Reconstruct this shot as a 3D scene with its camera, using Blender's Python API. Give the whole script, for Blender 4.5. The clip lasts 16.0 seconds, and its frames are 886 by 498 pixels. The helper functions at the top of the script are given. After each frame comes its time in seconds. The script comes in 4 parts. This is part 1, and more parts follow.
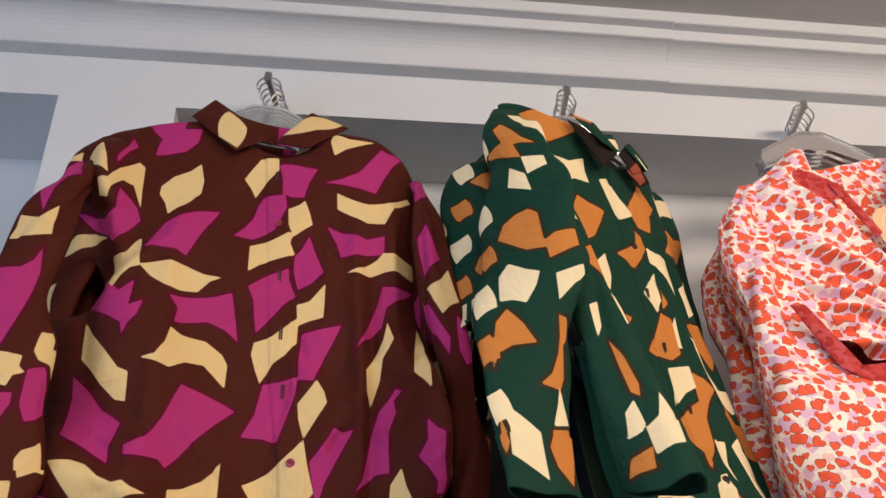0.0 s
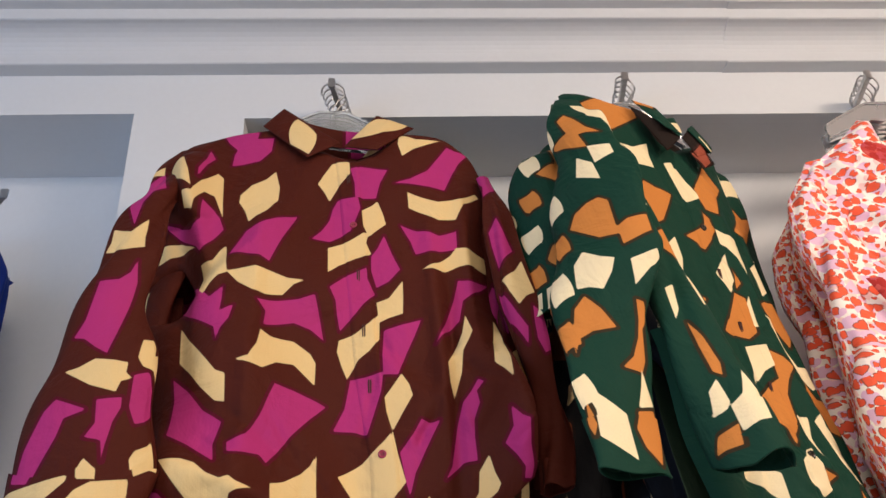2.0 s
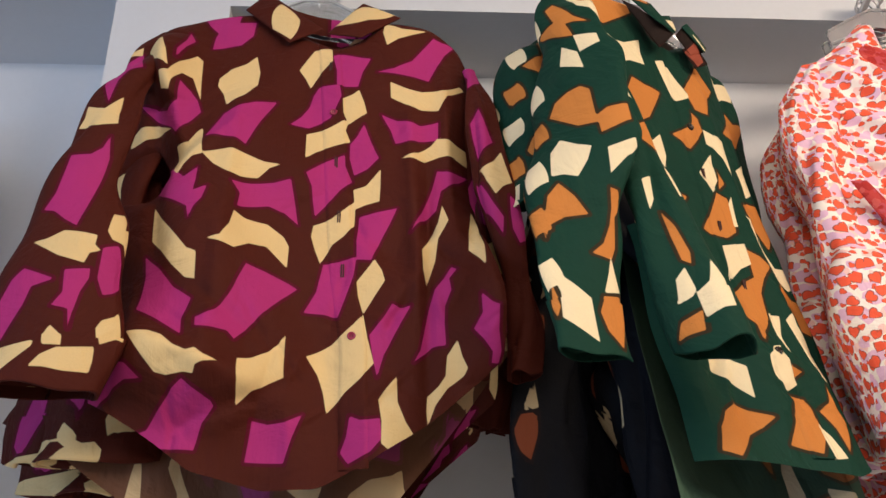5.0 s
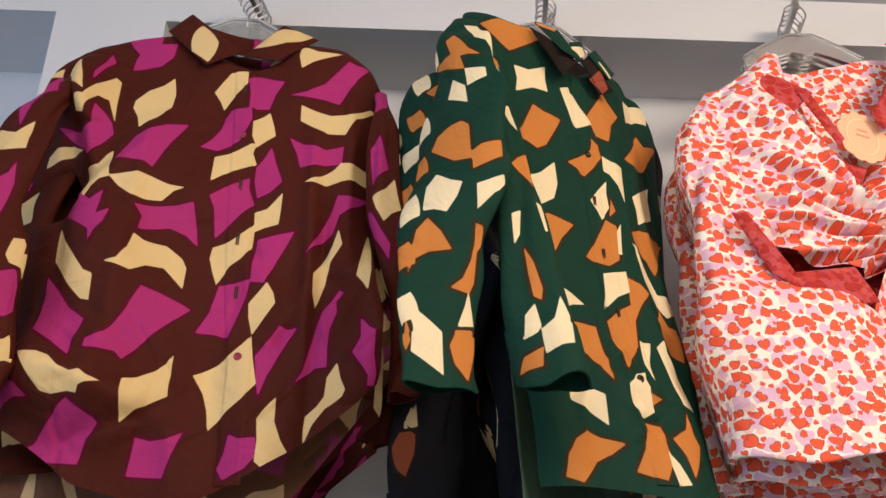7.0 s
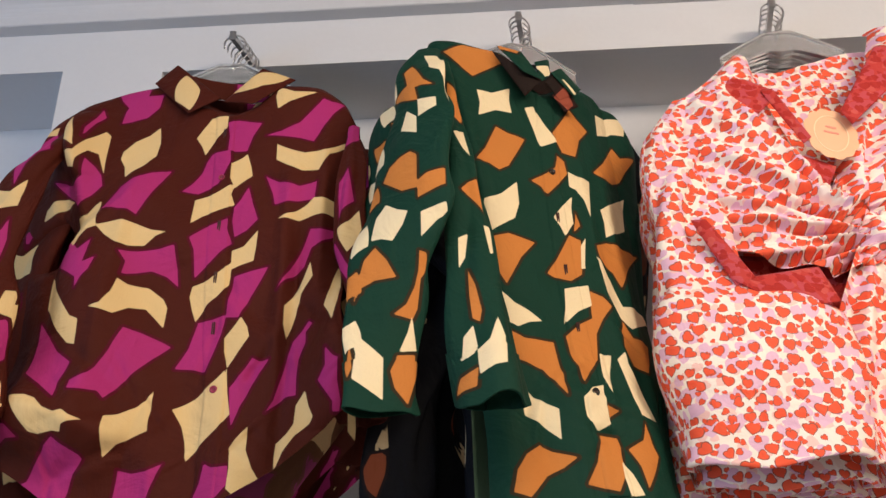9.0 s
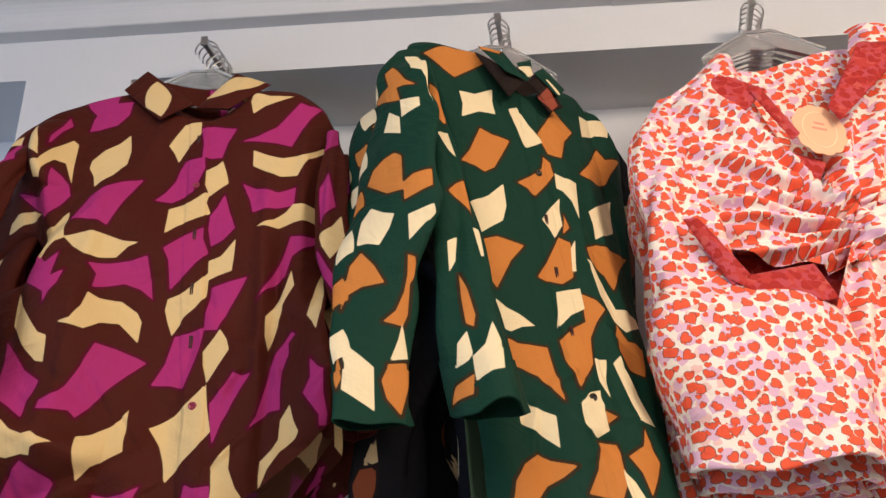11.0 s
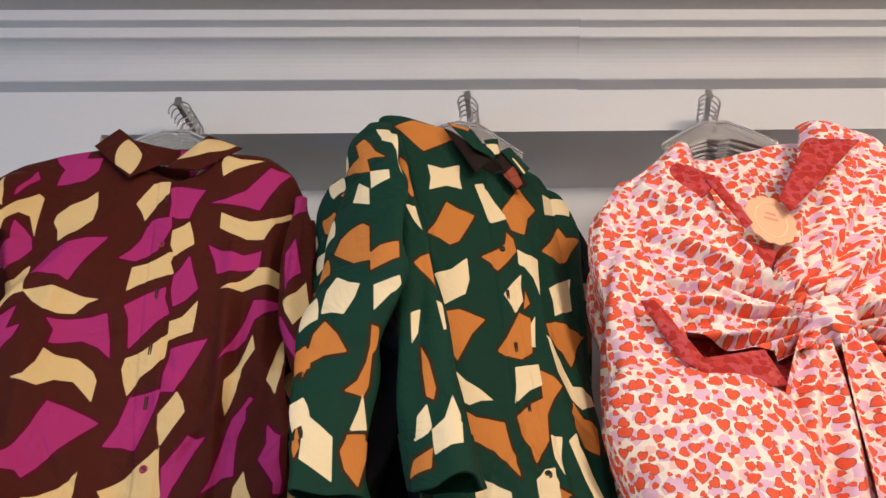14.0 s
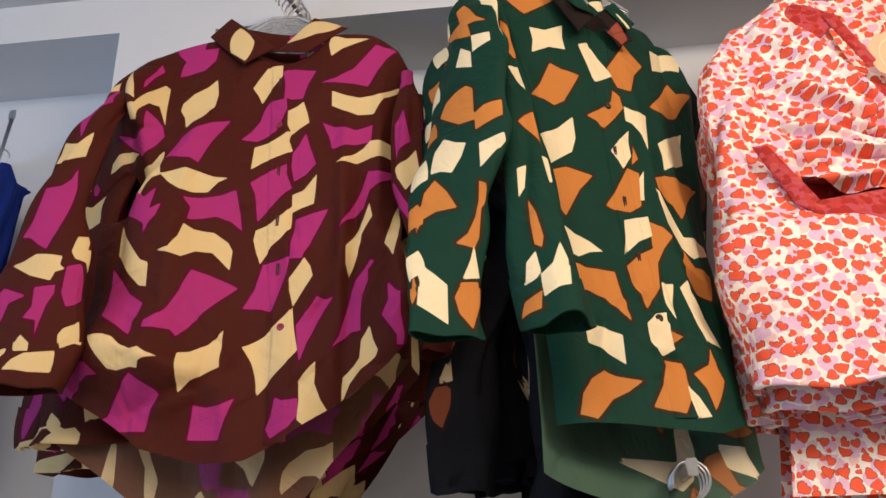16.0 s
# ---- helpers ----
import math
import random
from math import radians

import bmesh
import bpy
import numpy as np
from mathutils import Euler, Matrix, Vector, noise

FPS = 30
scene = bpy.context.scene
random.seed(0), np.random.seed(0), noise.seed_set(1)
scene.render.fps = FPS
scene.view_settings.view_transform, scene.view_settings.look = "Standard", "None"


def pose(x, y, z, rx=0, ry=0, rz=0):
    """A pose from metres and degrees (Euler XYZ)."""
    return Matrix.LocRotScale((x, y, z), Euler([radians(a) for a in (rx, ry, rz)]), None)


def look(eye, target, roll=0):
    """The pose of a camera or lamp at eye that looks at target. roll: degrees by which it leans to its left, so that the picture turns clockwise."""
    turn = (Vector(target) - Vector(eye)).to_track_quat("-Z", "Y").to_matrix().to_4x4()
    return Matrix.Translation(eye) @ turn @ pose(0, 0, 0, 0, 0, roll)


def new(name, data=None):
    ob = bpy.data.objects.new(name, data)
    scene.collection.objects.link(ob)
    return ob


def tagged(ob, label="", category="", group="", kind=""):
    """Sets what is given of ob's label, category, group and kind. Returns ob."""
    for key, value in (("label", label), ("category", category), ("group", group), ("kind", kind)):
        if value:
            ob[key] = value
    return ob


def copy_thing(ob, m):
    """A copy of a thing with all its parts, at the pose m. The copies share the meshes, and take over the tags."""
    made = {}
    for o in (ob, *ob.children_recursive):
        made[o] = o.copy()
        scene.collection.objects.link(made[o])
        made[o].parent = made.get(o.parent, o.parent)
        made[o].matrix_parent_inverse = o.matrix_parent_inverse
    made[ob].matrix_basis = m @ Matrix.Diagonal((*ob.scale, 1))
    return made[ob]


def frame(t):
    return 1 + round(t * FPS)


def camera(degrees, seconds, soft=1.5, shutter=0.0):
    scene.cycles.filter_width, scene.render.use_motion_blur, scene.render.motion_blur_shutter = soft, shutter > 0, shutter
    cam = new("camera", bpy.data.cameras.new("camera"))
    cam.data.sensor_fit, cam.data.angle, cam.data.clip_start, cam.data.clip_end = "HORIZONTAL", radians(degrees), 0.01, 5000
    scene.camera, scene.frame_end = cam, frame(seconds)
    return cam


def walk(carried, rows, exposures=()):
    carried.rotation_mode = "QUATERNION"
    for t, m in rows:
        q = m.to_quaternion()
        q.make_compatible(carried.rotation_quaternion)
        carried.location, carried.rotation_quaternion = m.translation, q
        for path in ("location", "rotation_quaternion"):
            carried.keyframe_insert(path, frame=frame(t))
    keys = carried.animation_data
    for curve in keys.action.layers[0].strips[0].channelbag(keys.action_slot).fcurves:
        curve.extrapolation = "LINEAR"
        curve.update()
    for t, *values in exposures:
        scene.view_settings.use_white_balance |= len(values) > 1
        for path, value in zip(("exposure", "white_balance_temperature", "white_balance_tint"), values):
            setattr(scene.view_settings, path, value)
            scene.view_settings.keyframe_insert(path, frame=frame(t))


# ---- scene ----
cam = camera(56.4, 16.0)
PATH = [
    (0, (0.124, -1.176, 1.559), (0.379, 0.543, 2.55), -2.2),
    (0.5, (0.105, -1.182, 1.553), (0.318, 0.545, 2.54), -3.2),
    (1, (0.094, -1.209, 1.569), (0.241, 0.526, 2.553), -2.7),
    (1.5, (0.102, -1.21, 1.567), (0.233, 0.524, 2.556), -2.8),
    (2, (0.095, -1.199, 1.547), (0.223, 0.539, 2.528), -3.2),
    (2.5, (0.086, -1.178, 1.527), (0.216, 0.594, 2.445), -2.5),
    (3, (0.086, -1.174, 1.525), (0.215, 0.618, 2.404), -2.3),
    (3.5, (0.086, -1.179, 1.528), (0.212, 0.619, 2.396), -2.2),
    (4, (0.098, -1.166, 1.515), (0.222, 0.639, 2.368), -1.9),
    (4.2, (0.11, -1.158, 1.51), (0.23, 0.65, 2.358), -1.7),
    (6.5, (0.177, -1.227, 1.526), (0.28, 0.614, 2.302), 0.1),
    (7, (0.283, -1.243, 1.541), (0.371, 0.597, 2.32), 0.3),
    (7.5, (0.394, -1.255, 1.543), (0.472, 0.578, 2.338), 0.1),
    (8, (0.431, -1.275, 1.54), (0.466, 0.554, 2.347), -0.5),
    (8.5, (0.434, -1.285, 1.536), (0.371, 0.541, 2.35), -1.1),
    (8.7, (0.432, -1.285, 1.541), (0.346, 0.543, 2.349), -1.2),
    (10.8, (0.403, -1.24, 1.536), (0.384, 0.582, 2.359), -3.3),
    (11, (0.404, -1.244, 1.546), (0.393, 0.573, 2.382), -3.4),
    (11.5, (0.408, -1.256, 1.561), (0.429, 0.527, 2.466), -3.0),
    (12, (0.42, -1.252, 1.565), (0.503, 0.499, 2.527), -2.4),
    (12.5, (0.424, -1.253, 1.565), (0.544, 0.484, 2.549), -2.1),
    (13, (0.425, -1.267, 1.571), (0.549, 0.467, 2.559), -2.1),
    (13.5, (0.415, -1.269, 1.564), (0.538, 0.464, 2.555), -2.5),
    (14, (0.396, -1.264, 1.548), (0.493, 0.483, 2.517), -2.4),
    (14.5, (0.396, -1.248, 1.525), (0.457, 0.547, 2.404), -2.2),
    (15, (0.394, -1.256, 1.519), (0.407, 0.567, 2.342), -2.5),
    (15.5, (0.403, -1.274, 1.51), (0.306, 0.561, 2.3), -1.8),
    (16, (0.409, -1.272, 1.493), (0.209, 0.571, 2.242), -1.5),
]
walk(cam, [(t, look(e, g, r)) for t, e, g, r in PATH],
     [(0, 0.0), (1.5, 0.17), (4, 0.12), (7, 0.07), (8.5, 0.03), (11, 0.04), (13, -0.08), (14.5, -0.06), (16, 0.12)])

# ---- light ----
world = bpy.data.worlds.new("world")
scene.world = world
world.use_nodes = True
world.node_tree.nodes["Background"].inputs[0].default_value = (0.9, 0.95, 1.0, 1)
world.node_tree.nodes["Background"].inputs[1].default_value = 0.15


def area_lamp(name, eye, target, size, size_y, power, colour):
    data = bpy.data.lights.new(name, "AREA")
    data.shape, data.size, data.size_y = "RECTANGLE", size, size_y
    data.energy, data.color = power, colour
    ob = new(name, data)
    ob.matrix_world = look(eye, target)
    return tagged(ob, "soft shop light, unseen", "lamp", kind="structure")


area_lamp("shop_light_warm", (1.5, -1.55, 2.62), (0.85, -0.2, 1.6), 0.7, 0.5, 28, (1.0, 0.81, 0.64))
area_lamp("shop_light_main", (0.2, -1.55, 2.62), (0.25, -0.2, 1.6), 0.8, 0.5, 9.5, (1.0, 0.87, 0.78))
area_lamp("shop_window_light", (-2.75, -1.9, 1.9), (0.0, 0.0, 2.3), 1.5, 1.7, 50, (0.44, 0.65, 1.0))
# unseen fill, added so light off the floor lifts the niche's underside
area_lamp("floor_fill_light", (0.3, -3.0, 2.66), (0.3, -2.9, 0.0), 1.6, 0.6, 26, (1.0, 0.92, 0.82))


# ---- materials ----
def material(name, colour, rough=0.6, metal=0.0, bump=0.0, scale=40.0, spread=0.06, coat=0.0, transmission=0.0, spec=0.5):
    m = bpy.data.materials.new(name)
    m.use_nodes = True
    t = m.node_tree
    b = t.nodes["Principled BSDF"]
    b.inputs["Roughness"].default_value, b.inputs["Metallic"].default_value = rough, metal
    b.inputs["Coat Weight"].default_value, b.inputs["Transmission Weight"].default_value = coat, transmission
    b.inputs["Specular IOR Level"].default_value = spec
    geo = t.nodes.new("ShaderNodeTexCoord")
    big, small = t.nodes.new("ShaderNodeTexNoise"), t.nodes.new("ShaderNodeTexNoise")
    big.inputs["Scale"].default_value, small.inputs["Scale"].default_value = scale * 0.08, scale
    big.inputs["Detail"].default_value = small.inputs["Detail"].default_value = 4
    for n in (big, small):
        t.links.new(geo.outputs["Object"], n.inputs["Vector"])
    add = t.nodes.new("ShaderNodeMath")
    t.links.new(big.outputs[0], add.inputs[0]), t.links.new(small.outputs[0], add.inputs[1])
    ramp = t.nodes.new("ShaderNodeMapRange")
    ramp.inputs["From Min"].default_value, ramp.inputs["From Max"].default_value = 0.6, 1.4
    ramp.inputs["To Min"].default_value, ramp.inputs["To Max"].default_value = 1 - spread, 1 + spread
    t.links.new(add.outputs[0], ramp.inputs[0])
    mul = t.nodes.new("ShaderNodeVectorMath")
    mul.operation = "SCALE"
    mul.inputs[0].default_value = colour
    t.links.new(ramp.outputs[0], mul.inputs["Scale"])
    t.links.new(mul.outputs[0], b.inputs["Base Color"])
    if bump:
        bn = t.nodes.new("ShaderNodeBump")
        bn.inputs["Strength"].default_value, bn.inputs["Distance"].default_value = bump, 0.002
        t.links.new(small.outputs[0], bn.inputs["Height"])
        t.links.new(bn.outputs[0], b.inputs["Normal"])
    return m


def cloth_finish(t, b, rough, sheen):
    """Fine weave and soft creases on a cloth shader."""
    b.inputs["Roughness"].default_value = rough
    b.inputs["Sheen Weight"].default_value, b.inputs["Sheen Roughness"].default_value = sheen, 0.5
    b.inputs["Specular IOR Level"].default_value = 0.12
    uv = t.nodes.new("ShaderNodeUVMap")
    crease, weave = t.nodes.new("ShaderNodeTexNoise"), t.nodes.new("ShaderNodeTexNoise")
    crease.inputs["Scale"].default_value, crease.inputs["Detail"].default_value, crease.inputs["Distortion"].default_value = 16, 4, 0.8
    weave.inputs["Scale"].default_value = 900
    t.links.new(uv.outputs[0], crease.inputs["Vector"]), t.links.new(uv.outputs[0], weave.inputs["Vector"])
    line = t.nodes.new("ShaderNodeMapping")
    line.inputs["Scale"].default_value, line.inputs["Rotation"].default_value = (70, 14, 1), (0, 0, 0.25)
    pleat = t.nodes.new("ShaderNodeTexNoise")
    pleat.inputs["Scale"].default_value, pleat.inputs["Detail"].default_value = 1.0, 5
    t.links.new(uv.outputs[0], line.inputs[0]), t.links.new(line.outputs[0], pleat.inputs["Vector"])
    b1, b2, b3 = (t.nodes.new("ShaderNodeBump") for _ in range(3))
    b3.inputs["Strength"].default_value, b3.inputs["Distance"].default_value = 0.9, 0.0024
    t.links.new(pleat.outputs[0], b3.inputs["Height"]), t.links.new(b3.outputs[0], b1.inputs["Normal"])
    b1.inputs["Strength"].default_value, b1.inputs["Distance"].default_value = 1.0, 0.008
    b2.inputs["Strength"].default_value, b2.inputs["Distance"].default_value = 0.12, 0.0006
    t.links.new(crease.outputs[0], b1.inputs["Height"]), t.links.new(weave.outputs[0], b2.inputs["Height"])
    t.links.new(b1.outputs[0], b2.inputs["Normal"]), t.links.new(b2.outputs[0], b.inputs["Normal"])
    return uv, weave


def edge_mask(t, name, low, high):
    at = t.nodes.new("ShaderNodeAttribute")
    at.attribute_name = name
    mr = t.nodes.new("ShaderNodeMapRange")
    mr.inputs["From Min"].default_value, mr.inputs["From Max"].default_value = low, high
    t.links.new(at.outputs["Fac"], mr.inputs[0])
    return mr.outputs[0]


def blend(t, fac, a, b):
    mix = t.nodes.new("ShaderNodeMix")
    mix.data_type = "RGBA"
    for sock, value in ((mix.inputs[0], fac), (mix.inputs[6], a), (mix.inputs[7], b)):
        if isinstance(value, (tuple, float, int)):
            sock.default_value = value
        else:
            t.links.new(value, sock)
    return mix.outputs[2]


def printed_cloth(name, ground, rim, ink_a, ink_b, rough=0.7, sheen=0.0):
    """Woven cloth with two printed inks and a narrow overprinted rim."""
    m = bpy.data.materials.new(name)
    m.use_nodes = True
    t = m.node_tree
    b = t.nodes["Principled BSDF"]
    uv, weave = cloth_finish(t, b, rough, sheen)
    c = blend(t, edge_mask(t, "ink_a", -0.0042, -0.0034), (*ground, 1), (*rim, 1))
    c = blend(t, edge_mask(t, "ink_a", -0.0004, 0.0004), c, (*ink_a, 1))
    c = blend(t, edge_mask(t, "ink_b", -0.0004, 0.0004), c, (*ink_b, 1))
    thread = t.nodes.new("ShaderNodeMapRange")
    thread.inputs["To Min"].default_value, thread.inputs["To Max"].default_value = 0.88, 1.12
    t.links.new(weave.outputs[0], thread.inputs[0])
    mul = t.nodes.new("ShaderNodeVectorMath")
    mul.operation = "SCALE"
    t.links.new(c, mul.inputs[0]), t.links.new(thread.outputs[0], mul.inputs["Scale"])
    t.links.new(mul.outputs[0], b.inputs["Base Color"])
    return m


def heart_mask(t, uv, scale, size, shift, soft):
    """Small hearts strewn over the cloth, each at its own angle."""
    def op(kind, a, b=None):
        n = t.nodes.new("ShaderNodeMath")
        n.operation = kind
        for i, v in enumerate((a, b)):
            if v is None:
                continue
            if isinstance(v, (int, float)):
                n.inputs[i].default_value = v
            else:
                t.links.new(v, n.inputs[i])
        return n.outputs[0]
    move = t.nodes.new("ShaderNodeVectorMath")
    move.operation = "ADD"
    move.inputs[1].default_value = (shift, shift * 0.7, 0)
    t.links.new(uv.outputs[0], move.inputs[0])
    warp = t.nodes.new("ShaderNodeTexNoise")
    warp.inputs["Scale"].default_value = 55
    t.links.new(move.outputs[0], warp.inputs["Vector"])
    wv = t.nodes.new("ShaderNodeVectorMath")
    wv.operation = "MULTIPLY_ADD"
    wv.inputs[1].default_value = (0.006, 0.006, 0)
    t.links.new(warp.outputs["Color"], wv.inputs[0]), t.links.new(move.outputs[0], wv.inputs[2])
    vor = t.nodes.new("ShaderNodeTexVoronoi")
    vor.voronoi_dimensions = "2D"
    vor.inputs["Scale"].default_value, vor.inputs["Randomness"].default_value = scale, 0.72
    t.links.new(wv.outputs[0], vor.inputs["Vector"])
    away = t.nodes.new("ShaderNodeVectorMath")
    away.operation = "SUBTRACT"
    t.links.new(wv.outputs[0], away.inputs[0]), t.links.new(vor.outputs["Position"], away.inputs[1])
    rnd = t.nodes.new("ShaderNodeSeparateColor")
    t.links.new(vor.outputs["Color"], rnd.inputs[0])
    turn = t.nodes.new("ShaderNodeVectorRotate")
    turn.rotation_type = "Z_AXIS"
    t.links.new(away.outputs[0], turn.inputs["Vector"])
    t.links.new(op("MULTIPLY", op("SUBTRACT", rnd.outputs[0], 0.5), 2.6), turn.inputs["Angle"])
    xyz = t.nodes.new("ShaderNodeSeparateXYZ")
    t.links.new(turn.outputs[0], xyz.inputs[0])
    grow = op("DIVIDE", scale / size, op("ADD", 0.75, op("MULTIPLY", rnd.outputs[1], 0.5)))
    x = op("ABSOLUTE", op("MULTIPLY", xyz.outputs[0], grow))
    y = op("MULTIPLY", xyz.outputs[1], grow)
    y2 = op("SUBTRACT", op("MULTIPLY", y, 1.15), op("MULTIPLY", op("SQRT", x), 0.62))
    d = op("ADD", op("MULTIPLY", x, x), op("MULTIPLY", y2, y2))
    mr = t.nodes.new("ShaderNodeMapRange")
    mr.inputs["From Min"].default_value, mr.inputs["From Max"].default_value = 1.0 + soft, 1.0 - soft
    t.links.new(d, mr.inputs[0])
    rim = t.nodes.new("ShaderNodeMapRange")
    rim.inputs["From Min"].default_value, rim.inputs["From Max"].default_value = 0.72 + soft, 0.72 - soft
    t.links.new(d, rim.inputs[0])
    return mr.outputs[0], rim.outputs[0], rnd


def heart_cloth(name, ground, lilac, heart, rim, pale):
    m = bpy.data.materials.new(name)
    m.use_nodes = True
    t = m.node_tree
    b = t.nodes["Principled BSDF"]
    uv, weave = cloth_finish(t, b, 0.6, 0.05)
    blush, _, _ = heart_mask(t, uv, 52, 0.30, 0.117, 0.08)
    soft, _, _ = heart_mask(t, uv, 44, 0.42, 0.031, 0.07)
    small, small_inner, _ = heart_mask(t, uv, 64, 0.22, 0.213, 0.1)
    main, inner, _ = heart_mask(t, uv, 50, 0.37, 0.0, 0.06)
    c = blend(t, blush, (*ground, 1), (*pale, 1))
    c = blend(t, soft, c, (*lilac, 1))
    for mask, tint in ((small, rim), (small_inner, heart), (main, rim), (inner, heart)):
        c = blend(t, mask, c, (*tint, 1))
    t.links.new(c, b.inputs["Base Color"])
    return m


WALL = material("wall_paint", (0.66, 0.67, 0.685), 0.75, bump=0.08, scale=90, spread=0.02)
CEILING = material("ceiling_paint", (0.46, 0.45, 0.44), 0.8, bump=0.08, scale=80, spread=0.03)
PLASTER = material("moulding_plaster", (0.6, 0.61, 0.63), 0.7, bump=0.06, scale=120, spread=0.02)
# grey of the unseen walls, kept low so less light bounces back
UNSEEN_GREY = material("unseen_wall_grey", (0.4, 0.38, 0.36), 0.8, spread=0.1, scale=30)
FLOOR = material("shop_floor_stone", (0.68, 0.64, 0.59), 0.4, spread=0.15, scale=20)
STEEL = material("brushed_steel", (0.55, 0.55, 0.56), 0.28, 1.0, scale=200, spread=0.12)
CLEAR = material("clear_plastic", (0.9, 0.92, 0.92), 0.12, transmission=0.9, spread=0.02)
BROWN = printed_cloth("brown_print", (0.066, 0.0108, 0.0055), (0.09, 0.003, 0.016), (0.40, 0.028, 0.16), (0.74, 0.53, 0.25))
BROWN_BACK = printed_cloth("brown_print_reverse", (0.17, 0.075, 0.042), (0.2, 0.07, 0.06), (0.34, 0.06, 0.16), (0.72, 0.5, 0.26))
GREEN = printed_cloth("green_print", (0.006, 0.038, 0.024), (0.035, 0.022, 0.010), (0.55, 0.2, 0.045), (0.82, 0.68, 0.43))
GREEN_BACK = printed_cloth("green_print_reverse", (0.06, 0.11, 0.075), (0.09, 0.08, 0.05), (0.4, 0.16, 0.06), (0.78, 0.66, 0.44))
PINK = heart_cloth("heart_print", (0.94, 0.83, 0.74), (0.8, 0.5, 0.64), (0.88, 0.115, 0.05), (0.34, 0.10, 0.07), (0.92, 0.6, 0.54))
PINK_BACK = heart_cloth("heart_print_reverse", (0.5, 0.05, 0.042), (0.5, 0.07, 0.085), (0.4, 0.028, 0.022), (0.36, 0.022, 0.02), (0.55, 0.09, 0.075))
# near-black cloth for the rear shirts; the shade between them is put into it
SHADED_BLACK = printed_cloth("shaded_black_print", (0.005, 0.005, 0.007), (0.012, 0.006, 0.006), (0.2, 0.05, 0.02), (0.5, 0.38, 0.22))
BLUE = printed_cloth("blue_cloth", (0.006, 0.02, 0.16), (0.006, 0.02, 0.16), (0.006, 0.02, 0.16), (0.006, 0.02, 0.16))
BUTTON_RED = material("red_button", (0.3, 0.02, 0.06), 0.3, spread=0.1, scale=300)
BUTTON_DARK = material("dark_button", (0.02, 0.018, 0.012), 0.25, spread=0.1, scale=300)
THREAD = material("buttonhole_thread", (0.05, 0.015, 0.012), 0.8, spread=0.2, scale=900)
# maroon lining, with the shade under the collar put into its colour
UNDER = printed_cloth("shaded_under_collar", (0.016, 0.009, 0.007), (0.03, 0.01, 0.008), (0.3, 0.07, 0.04), (0.5, 0.36, 0.2))
CARD = material("peach_card", (0.85, 0.5, 0.3), 0.5, spread=0.03, scale=60)
CARD_INK = material("pale_card_ink", (0.93, 0.68, 0.45), 0.5, spread=0.03, scale=60)
CARD_MARK = material("red_card_ink", (0.8, 0.3, 0.22), 0.5, spread=0.03, scale=60)


# ---- mesh helpers ----
def link_mesh(name, verts, faces, mat, parent=None, label="", smooth=True):
    me = bpy.data.meshes.new(name)
    me.from_pydata(verts, [], faces)
    me.materials.append(mat)
    me.polygons.foreach_set("use_smooth", [smooth] * len(me.polygons))
    me.update()
    ob = new(name, me)
    if parent is not None:
        ob.parent = parent
    return tagged(ob, label)


def part(name, bm, mat, parent=None, label="", smooth=False):
    bmesh.ops.recalc_face_normals(bm, faces=bm.faces)
    me = bpy.data.meshes.new(name)
    bm.to_mesh(me)
    bm.free()
    me.materials.append(mat)
    me.polygons.foreach_set("use_smooth", [smooth] * len(me.polygons))
    ob = new(name, me)
    if parent is not None:
        ob.parent = parent
    return tagged(ob, label)


def box(lo, hi, bevel=0.0):
    bm = bmesh.new()
    mid = [(a + b) / 2 for a, b in zip(lo, hi)]
    bmesh.ops.create_cube(bm, size=1, matrix=Matrix.LocRotScale(mid, None, [b - a for a, b in zip(lo, hi)]))
    if bevel:
        bmesh.ops.bevel(bm, geom=bm.edges[:], offset=bevel, segments=2, affect="EDGES")
    return bm


def thing(name, m, label, category, group="", kind=""):
    ob = new(name)
    ob.matrix_world = m
    ob.empty_display_size = 0.05
    return tagged(ob, label, category, group, kind)


def tube(points, radius, sides=8):
    """A round wire through the points."""
    pts = [Vector(p) for p in points]
    verts, faces, up = [], [], None
    for i, p in enumerate(pts):
        d = (pts[min(i + 1, len(pts) - 1)] - pts[max(i - 1, 0)]).normalized()
        if up is None:
            up = d.orthogonal().normalized()
        up = (up - d * up.dot(d)).normalized()
        side = d.cross(up)
        r = radius[i] if isinstance(radius, list) else radius
        for k in range(sides):
            a = 2 * math.pi * k / sides
            verts.append(p + (up * math.cos(a) + side * math.sin(a)) * r)
    for i in range(len(pts) - 1):
        for k in range(sides):
            j = (k + 1) % sides
            faces.append((i * sides + k, i * sides + j, (i + 1) * sides + j, (i + 1) * sides + k))
    faces.append(tuple(range(sides))[::-1])
    faces.append(tuple(range((len(pts) - 1) * sides, len(pts) * sides)))
    return [tuple(v) for v in verts], faces


def curve_of(xs, ys):
    """A softly rounded line through a few control values."""
    grid = np.linspace(min(xs), max(xs), 240)
    order = np.argsort(xs)
    vals = np.interp(grid, np.array(xs)[order], np.array(ys)[order])
    k = np.exp(-np.linspace(-2, 2, 17) ** 2)
    pad = np.concatenate([np.full(8, vals[0]), vals, np.full(8, vals[-1])])
    vals = np.convolve(pad, k / k.sum(), "valid")
    return lambda q: np.interp(q, grid, vals)


